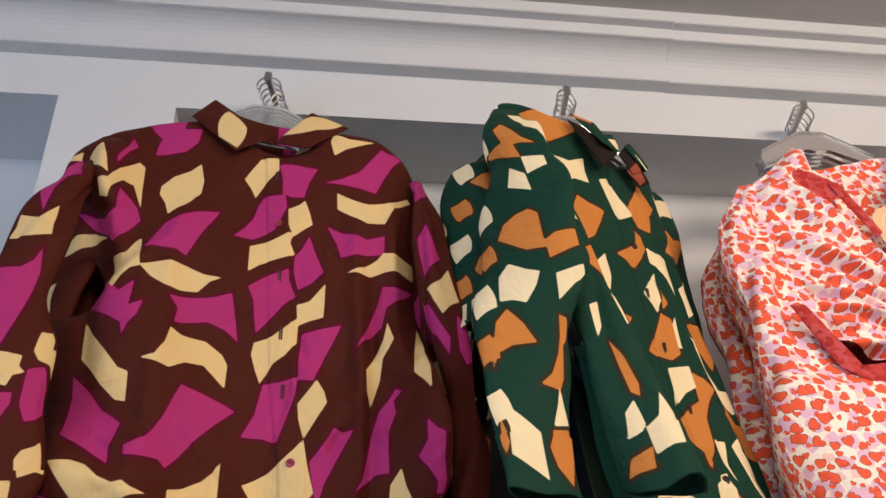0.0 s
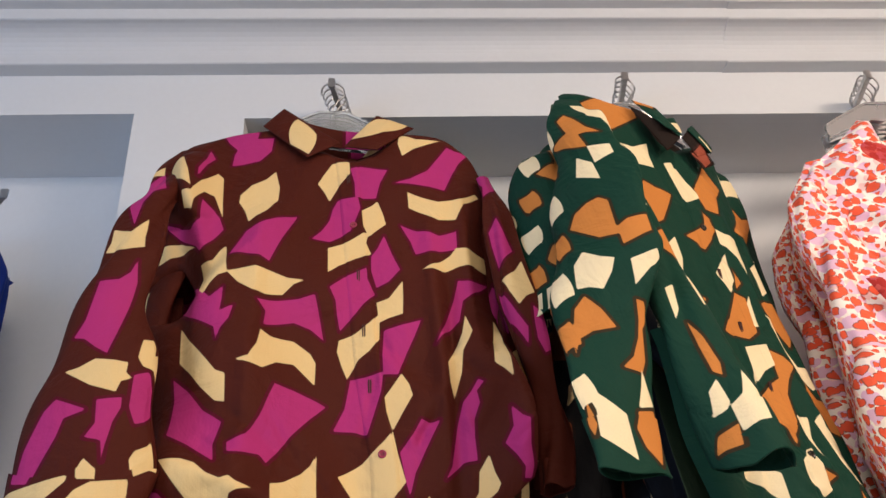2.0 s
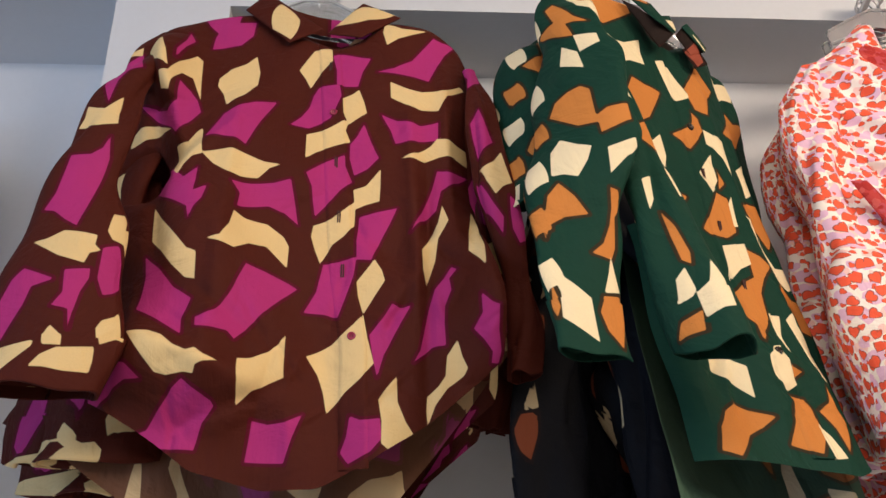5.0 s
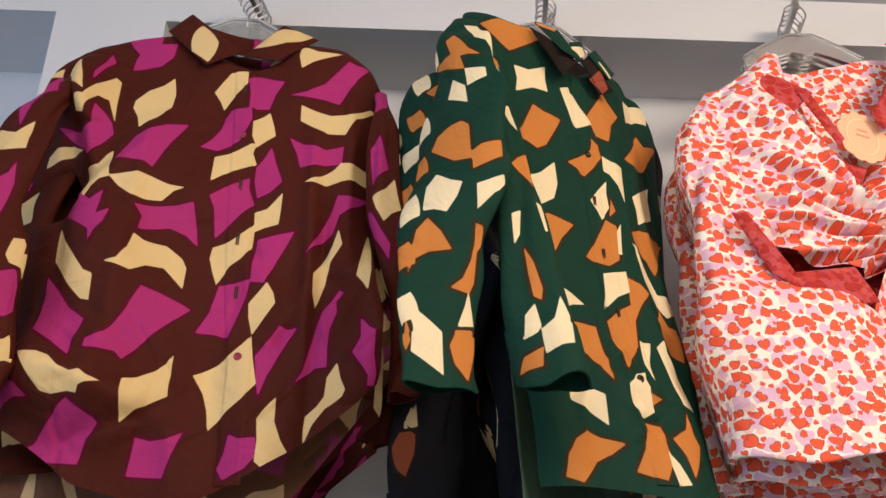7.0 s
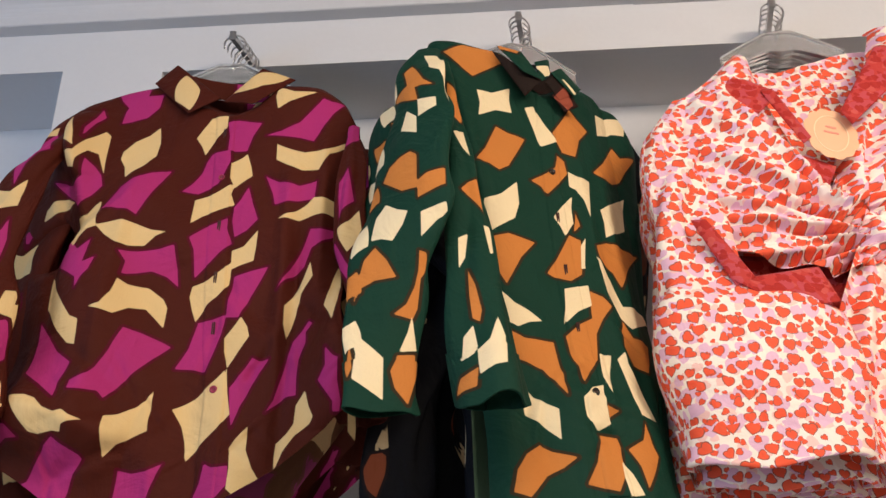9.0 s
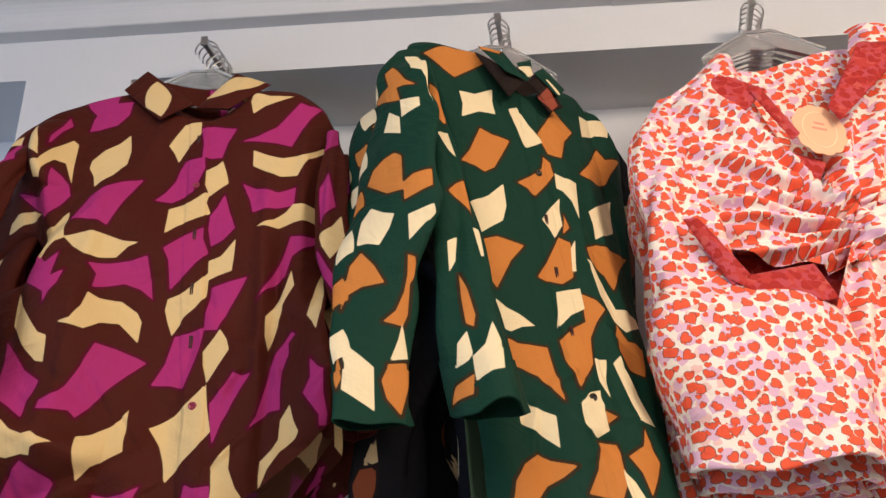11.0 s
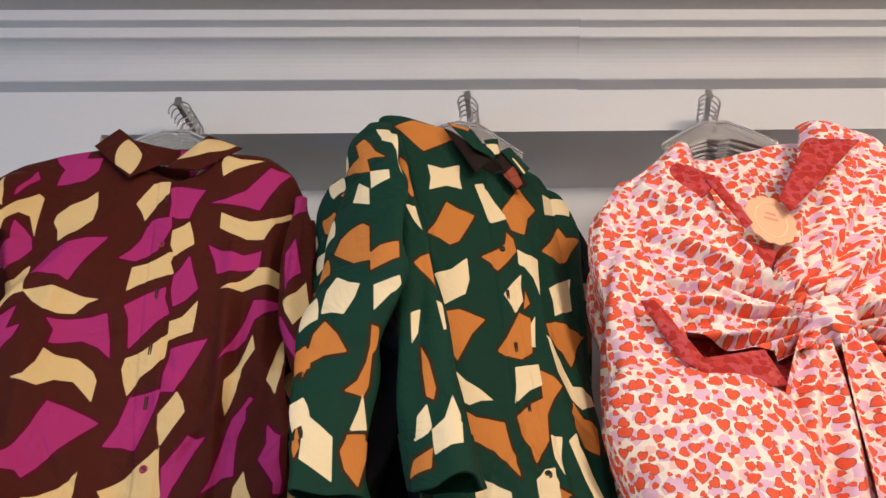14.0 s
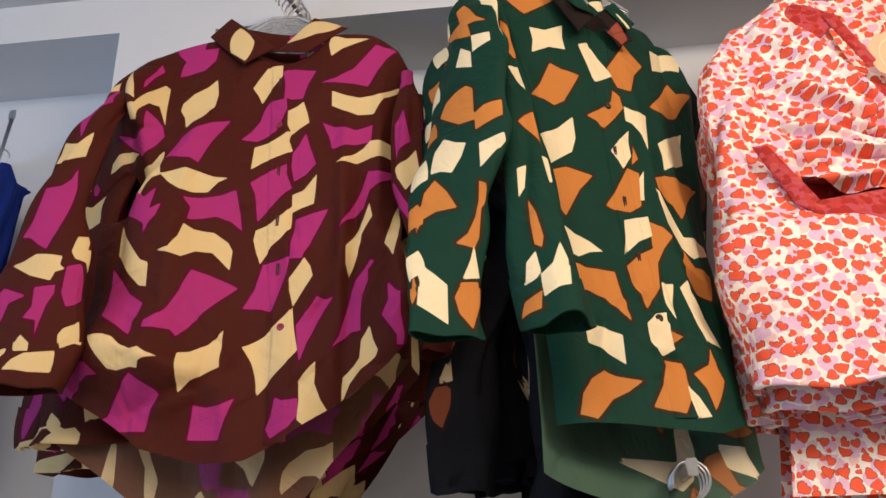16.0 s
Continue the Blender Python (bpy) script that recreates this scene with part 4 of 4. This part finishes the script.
GREEN_POSE = pose(0.578, -0.160, 2.355, 0, 0, 22)
GREEN_SHAPE = Shape(
    left=[(-0.228, 0.02), (-0.205, -0.18), (-0.185, -0.43), (-0.2, -0.62), (-0.21, -0.72)],
    right=[(0.17, 0.02), (0.178, -0.09), (0.158, -0.188), (0.146, -0.28), (0.124, -0.378), (0.106, -0.487), (0.078, -0.6), (0.045, -0.70)],
    top=[(-0.235, -0.01), (-0.222, 0.032), (-0.16, 0.022), (-0.1, 0.014), (-0.075, -0.04), (-0.045, -0.06), (-0.01, -0.04), (0.018, -0.026), (0.073, -0.008), (0.129, -0.014), (0.165, -0.05), (0.18, -0.095)],
    hem=[(-0.235, -0.705), (-0.1, -0.708), (0.05, -0.718), (0.18, -0.695)],
    lean=(0.08, 0.2), round_off=(-0.03, 3.4), thick=0.04, seed=11, slack=0.0042,
    folds=[(0.0, -0.15, -0.01, -0.6, 0.012, 0.006), (0.05, -0.2, 0.03, -0.6, 0.012, 0.007), (-0.12, -0.57, 0.0, -0.6, 0.012, 0.006),
           (-0.1, -0.62, 0.0, -0.64, 0.008, -0.005), (-0.19, -0.05, -0.16, -0.3, 0.012, 0.01)] + crinkles(8, -0.17, 0.06, -0.7, -0.5, 26) + crinkles(9, -0.15, 0.12, -0.5, -0.08, 14, 0.0025))


UNDER_PRINT = []
WING_PRINT = []
motif(UNDER_PRINT, "a", -95, -35, -87, -33, -72, -54, -79, -54)
motif(UNDER_PRINT, "a", -84, -95, -62, -79, -69, -101, -78, -107)
motif(UNDER_PRINT, "a", -36, -86, -20, -68, -5, -96, -14, -105)
motif(WING_PRINT, "b", -121, -22, -116, -21, -102, -43, -107, -42)
motif(WING_PRINT, "a", -121, 0, -88, -7, -94, -16, -120, -9)
motif(WING_PRINT, "b", -54, -19, -31, -13, -32, -35, -46, -46)
motif(WING_PRINT, "b", -24, -56, -20, -55, 1, -77, -6, -82)
GREEN_WINGS = (
    (GREEN, WING_PRINT, [(-0.123, 0.015, -0.000), (-0.084, 0.021, -0.008), (-0.062, 0.041, -0.069), (-0.093, 0.041, -0.060)]),
    (UNDER, UNDER_PRINT, [(-0.130, 0.013, -0.010), (-0.101, 0.031, -0.039), (-0.061, 0.036, -0.069), (-0.087, 0.030, -0.096)]),
    (GREEN, WING_PRINT, [(-0.042, 0.034, -0.047), (-0.018, 0.022, -0.025), (0.018, 0.017, -0.055), (-0.008, 0.037, -0.086)]),
    (UNDER, UNDER_PRINT, [(-0.050, 0.028, -0.061), (-0.036, 0.030, -0.043), (-0.004, 0.031, -0.080), (-0.028, 0.029, -0.091)]),
    (UNDER, UNDER_PRINT, [(-0.039, 0.026, -0.082), (-0.019, 0.030, -0.067), (0.005, 0.027, -0.096), (-0.018, 0.024, -0.108)]),
    (GREEN, WING_PRINT, [(-0.051, 0.000, -0.005), (-0.023, -0.006, 0.010), (-0.033, 0.013, -0.034), (-0.055, 0.026, -0.061)]),
)


def green_shirt(m, step, label, detailed=True, vary=0):
    # rear shirts get near-black cloth in place of the shade in the gaps
    cloth_of = GREEN if detailed else SHADED_BLACK
    rng = np.random.RandomState(vary)
    j = rng.uniform(-1, 1, 6) * (not detailed)
    ob = shirt_body("shirt", m, GREEN_SHAPE, (cloth_of, GREEN_BACK if detailed else cloth_of), GREEN_PRINT, step, label, "green printed shirts" if cloth_of is GREEN else "black printed shirts", TAIL, (0.05 * j[5], 0.0 if detailed else 0.12), 0.14 if detailed else 0.0)
    s = GREEN_SHAPE
    first = vary == 90
    low = 0.0 if detailed else (-0.06 if first else 0.08)
    near = 0.0 if detailed else (-0.035 if first else 0.06)
    tuck = 0.13 if first else 0.0
    rows = [(-0.226, -0.012, -0.012, 0.018, 20), (-0.256 + near, 0.03, -0.09, 0.034, 45), (-0.266 + near, 0.05, -0.17, 0.048, 55), (-0.285 + near, 0.056, -0.27, 0.06, 58), (-0.296 + near, 0.058, -0.36, 0.064, 52), (-0.322 + near + tuck, 0.044, -0.44, 0.05, 32), (-0.338 + near + tuck + 0.03 * j[0], 0.034, -0.53, 0.043, 8), (-0.34 + near + tuck + 0.03 * j[0], 0.03, -0.625 - low + 0.06 * j[1], 0.037, 0)]
    sleeve(ob, rows[:5] if first else rows,
           GREEN if first else cloth_of, GREEN_ARM, step * 1.2, s.lean, seed=15 + vary, flat=0.3, folds=0.004 + abs(low) * 0.1, shift=(0.1 * low, 0.4 * low))
    sleeve(ob, [(-0.218, 0.008, -0.05, 0.014, 20), (-0.222, 0.035, -0.18, 0.02, 20), (-0.218 + near, 0.055, -0.33, 0.026, 20), (-0.226 + near + tuck, 0.068, -0.45, 0.03, 20), (-0.236 + near + tuck, 0.078, -0.54, 0.033, 20), (-0.234 + near + tuck + 0.02 * j[2], 0.075, -0.62 - low + 0.06 * j[3], 0.038, 10)],
           cloth_of, GREEN_FOLD, step * 1.2, s.lean, seed=18 + vary, flat=0.75, folds=0.004 + abs(low) * 0.1, shift=(0.1 * low, 0.3 * low))
    if detailed:
        line = curve_of([-0.75, -0.57, -0.3, -0.08], [-0.068, -0.068, -0.056, -0.044])
        placket(s, GREEN, ob, GREEN_PRINT, line, 0.032, -0.07, -0.70)
        for z, kind in ((-0.222, 1), (-0.305, 0), (-0.392, 0), (-0.484, 0), (-0.575, 1)):
            x = float(line(z))
            d = float(s.depth(np.array([x]), np.array([z]))[0]) + 0.0024
            button(ob, x, d, z, BUTTON_DARK) if kind else buttonhole(ob, x, d, z)
    if detailed:
        leaf("collar_stand", [(-0.13, -0.05, 0.025), (-0.02, -0.05, 0.012), (0.02, -0.03, -0.04), (-0.12, -0.03, -0.05)], UNDER, ob, UNDER_PRINT, -0.01, 16, "inside of the collar, shade in its dark colour")
    for mat, print_of, corners in (GREEN_WINGS if detailed else ()):
        leaf("collar", corners, mat, ob, print_of, 0.003, 30, "underside of the collar, shade in its dark colour" if mat is UNDER else "")
    return ob


green_shirt(GREEN_POSE, 0.002, "dark green shirt printed with orange and cream patches, turned sideways")
for k, (x, y, turn) in enumerate(((0.592, -0.1, 16), (0.59, -0.075, 11), (0.59, -0.045, 16), (0.6, -0.01, 9), (0.6, 0.03, 5))):
    green_shirt(pose(x, y, 2.34 - 0.004 * k, 4 + 4 * min(k, 2), 0, turn), 0.005, ("shirt with a green sleeve behind the first, shade coloured black" if k < 1 else "rear shirt with rust and cream print, shade coloured in as black"), False, 90 + k)

PINK_POSE = pose(0.965, -0.185, 2.355)
PINK_BODY = Shape(
    left=[(-0.215, 0.02), (-0.225, -0.3), (-0.235, -0.7)], right=[(0.25, 0.02), (0.262, -0.3), (0.27, -0.7)],
    top=[(-0.22, -0.1), (-0.18, -0.07), (-0.108, 0.0), (-0.045, 0.004), (0.03, 0.014), (0.07, 0.03), (0.125, 0.036), (0.215, 0.005), (0.25, -0.06)],
    hem=[(-0.22, -0.72), (0.25, -0.72)], lean=(0.15, 0.0), thick=0.05, seed=21, slack=0.003)
PINK_LEFT = Shape(
    left=[(-0.225, 0.030), (-0.235, -0.2), (-0.23, -0.42)], right=[(-0.10, 0.030), (-0.088, -0.1), (-0.06, -0.22), (-0.03, -0.3), (0.01, -0.36), (0.02, -0.42)],
    top=[(-0.22, -0.11), (-0.18, -0.075), (-0.12, -0.01), (-0.1, 0.0)],
    hem=[(-0.22, -0.35), (-0.185, -0.395), (-0.14, -0.42), (-0.1, -0.40)], lean=(0.15, 0.0), thick=0.03, seed=23, gather=(0.02, -0.37, 26, 0.02, 0.22), slack=0.006,
    folds=[(-0.22, -0.2, 0.0, -0.35, 0.012, 0.018), (-0.2, -0.12, -0.02, -0.33, 0.010, 0.017), (-0.22, -0.28, 0.0, -0.37, 0.010, 0.018),
           (-0.21, -0.34, 0.0, -0.38, 0.009, 0.015), (-0.17, -0.1, -0.05, -0.27, 0.009, 0.012), (-0.21, -0.24, -0.03, -0.36, 0.006, -0.008)])
PINK_RIGHT = Shape(
    left=[(0.115, 0.045), (0.07, -0.08), (0.02, -0.165), (-0.035, -0.28), (-0.02, -0.36), (-0.01, -0.42)], right=[(0.24, 0.045), (0.262, -0.12), (0.26, -0.42)],
    top=[(0.115, 0.051), (0.16, 0.038), (0.215, 0.007), (0.25, -0.06)],
    hem=[(0.115, -0.40), (0.18, -0.42), (0.25, -0.46)], lean=(0.15, 0.0), thick=0.03, seed=27, gather=(-0.01, -0.37, 24, 0.02, 0.22), slack=0.006,
    folds=[(0.23, -0.15, 0.0, -0.34, 0.012, 0.017), (0.24, -0.25, 0.01, -0.37, 0.010, 0.017), (0.2, -0.08, -0.01, -0.3, 0.010, 0.015),
           (0.24, -0.33, 0.02, -0.385, 0.009, 0.013), (0.12, -0.02, 0.0, -0.25, 0.008, 0.011)])


def pink_blouse(m, step, label, detailed=True):
    ob = thing("blouse", m, label, "blouse", "pink heart blouses")
    back_panel(PINK_BODY, PINK, ob, None, lambda u: 0.06 + 0 * u, gap=0.02, name="back_panel")
    sh = PINK_BODY
    front_panel(PINK_RIGHT, PINK, ob, None, step, "wrap_panel", drop=-0.002, flip=0.31)
    front_panel(PINK_LEFT, PINK, ob, None, step, "wrap_panel", drop=-0.012)
    sleeve(ob, [(-0.205, -0.02, -0.09, 0.02), (-0.24, -0.008, -0.18, 0.04), (-0.256, 0.0, -0.28, 0.044), (-0.258, 0.004, -0.37, 0.046), (-0.252, 0.008, -0.435, 0.054), (-0.2, 0.012, -0.47, 0.118), (-0.19, 0.014, -0.57, 0.122), (-0.195, 0.01, -0.67, 0.108)],
           PINK, None, step * 1.5, sh.lean, seed=31, folds=0.011, cuff=0.05, flat=0.42)
    sleeve(ob, [(0.235, -0.02, -0.05, 0.02), (0.275, -0.005, -0.16, 0.045), (0.29, 0.005, -0.3, 0.055), (0.285, 0.012, -0.45, 0.07), (0.28, 0.02, -0.65, 0.075)],
           PINK, None, step * 1.5, sh.lean, seed=37, folds=0.01, cuff=0.045)
    if detailed:
        inner = Shape(left=[(-0.235, -0.35), (-0.235, -0.8)], right=[(0.26, -0.35), (0.26, -0.8)], top=[(-0.22, -0.36), (0.25, -0.36)],
                      hem=[(-0.22, -0.62), (0.25, -0.62)], lean=(0.15, 0.0), thick=0.03, seed=41, slack=0.005)
        front_panel(inner, PINK_BACK, ob, None, 0.006, "lining", drop=0.012)
        # turned-back facing along the neck
        for w in ([(-0.2, 0.028, -0.138), (-0.137, 0.02, -0.066), (-0.078, 0.034, -0.112), (-0.125, 0.04, -0.158)],
                  [(-0.106, 0.036, -0.108), (-0.088, 0.034, -0.104), (-0.054, 0.05, -0.2), (-0.068, 0.054, -0.212)],
                  [(-0.08, 0.034, -0.215), (-0.02, 0.034, -0.24), (-0.058, 0.05, -0.302), (-0.074, 0.052, -0.262)],
                  [(-0.252, 0.085, -0.34), (-0.234, 0.09, -0.342), (-0.188, 0.104, -0.432), (-0.212, 0.104, -0.446)],
                  [(-0.215, 0.104, -0.435), (-0.1, 0.088, -0.415), (-0.095, 0.118, -0.474), (-0.165, 0.128, -0.482)],
                  [(0.088, 0.016, -0.024), (0.168, 0.026, -0.034), (0.008, 0.05, -0.182), (-0.002, 0.046, -0.156)]):
            leaf("facing", w, PINK_BACK, ob, None, 0.004, 24, "deep red reverse of the cloth")
        # knot and two tie ends
        U, V = np.meshgrid(np.linspace(0, 2 * math.pi, 60), np.linspace(0.02, math.pi - 0.02, 40))
        R = 1 + 0.10 * np.sin(5 * U + 3 * V) + 0.06 * np.sin(9 * U - 4 * V)
        X, D, Z = 0.005 + 0.04 * R * np.sin(V) * np.cos(U), 0.066 + 0.03 * R * np.sin(V) * np.sin(U), -0.37 + 0.036 * R * np.cos(V)
        cloth("knot", X, -D, Z, PINK, ob, None, X + 0.02 * U, Z)
        for x0, x1, z1, w0, w1, sd in ((-0.02, -0.09, -0.66, 0.02, 0.07, 51), (0.03, 0.045, -0.78, 0.02, 0.085, 57)):
            U, V = np.meshgrid(np.linspace(-1, 1, 60), np.linspace(0, 1, 110))
            X = x0 + (x1 - x0) * V + U * (w0 + (w1 - w0) * V ** 0.8)
            Z = -0.385 + (z1 + 0.385) * V - 0.03 * U * V
            D = 0.075 + 0.012 * np.cos(U * 7 + V * 2 + sd) * (0.4 + V) - 0.15 * Z - 0.055 + ripples(X, Z, sd, 0.004)
            cloth("tie_end", X, -D, Z, PINK, ob, None, X + 0.13 * sd, Z)
    return ob


pink_blouse(PINK_POSE, 0.004, "cream wrap blouse with red and lilac hearts, knotted waist")
rear = pink_blouse(pose(0.975, -0.13, 2.335, 0, 0, 3), 0.01, "heart printed wrap blouse hanging behind the first one", False)
for k, (x, y, turn) in enumerate(((0.98, -0.095, -4), (0.985, -0.06, 5))):
    copy_thing(rear, pose(x, y, 2.33 - 0.004 * k, 0, 0, turn))


def hang_tag(m):
    """A scalloped oval card tag with an inner ring."""
    ob = thing("price_tag", m, "scalloped peach card tag with a pale oval ring", "tag")
    def oval(rx, rz, rx2, rz2, y0, y1, scallop, name, mat, label):
        n, bm, rings = 96, bmesh.new(), []
        for y in (y0, y1):
            for ax, az in ((rx, rz), (rx2, rz2)):
                rings.append([bm.verts.new((ax * (1 + scallop * abs(math.sin(6 * a)) - (scallop / 2)) * math.cos(a), y, az * (1 + scallop * abs(math.sin(6 * a)) - scallop / 2) * math.sin(a))) for a in [2 * math.pi * k / n for k in range(n)]])
        for k in range(n):
            j = (k + 1) % n
            for a, b in ((0, 1), (1, 3), (3, 2), (2, 0)):
                bm.faces.new((rings[a][k], rings[a][j], rings[b][j], rings[b][k]))
        return part(name, bm, mat, ob, label)
    oval(0.040, 0.046, 0.0004, 0.0004, -0.001, 0.0, 0.07, "card", CARD, "peach card")
    oval(0.026, 0.034, 0.0245, 0.0325, -0.0016, -0.0008, 0.0, "ring", CARD_INK, "pale printed ring")
    for w, z in ((0.008, 0.012), (0.011, 0.002)):
        part("mark", box((-w, -0.0016, z - 0.0016), (w, -0.0008, z + 0.0016)), CARD_MARK, ob)
    v, f = tube([(-0.012, 0.0, 0.042), (-0.014, -0.002, 0.056), (-0.022, 0.004, 0.075), (-0.03, 0.012, 0.095)], 0.0005, 5)
    link_mesh("string", v, f, CARD_INK, ob)
    return ob


hang_tag(pose(0.945, -0.225, 2.165, -8, 12, 8))

# ---- the blue garment beside, on its own arm ----
rail_arm(-0.72, 2.337, NICHE_BACK, -0.012, 0.175)
hanger(pose(-0.655, 0.12, 2.3455), 4, half=0.03)
BLUE_SHAPE = Shape(left=[(-0.45, 0.02), (-0.45, -0.7)], right=[(0.0, 0.02), (0.0, -0.7)],
                   top=[(-0.45, -0.06), (-0.3, 0.0), (-0.13, 0.0), (-0.05, -0.02), (0.0, -0.05)], hem=[(-0.45, -0.7), (0.0, -0.7)], lean=(0.1, 0.0), thick=0.05, seed=61)
ob = thing("blouse", pose(-0.542, 0.0, 2.268), "plain royal blue blouse on a steel arm", "blouse")
front_panel(BLUE_SHAPE, BLUE, ob, [], 0.008)
back_panel(BLUE_SHAPE, BLUE, ob, [], lambda u: 0 * u)
sleeve(ob, [(-0.01, 0.0, -0.03, 0.014), (0.01, 0.005, -0.08, 0.026), (0.015, 0.01, -0.2, 0.03), (0.005, 0.01, -0.4, 0.03), (-0.02, 0.01, -0.6, 0.03)], BLUE, [], 0.006, (0.1, 0.0), seed=63)

# ---- lower tier ----
rail_arm(0.571, 1.601, NICHE_BACK, -0.33, 0.0)
for k in range(4):
    hanger(pose(0.571, -0.318 + 0.016 * k, 1.609), 8 * k - 10, half=0.12)
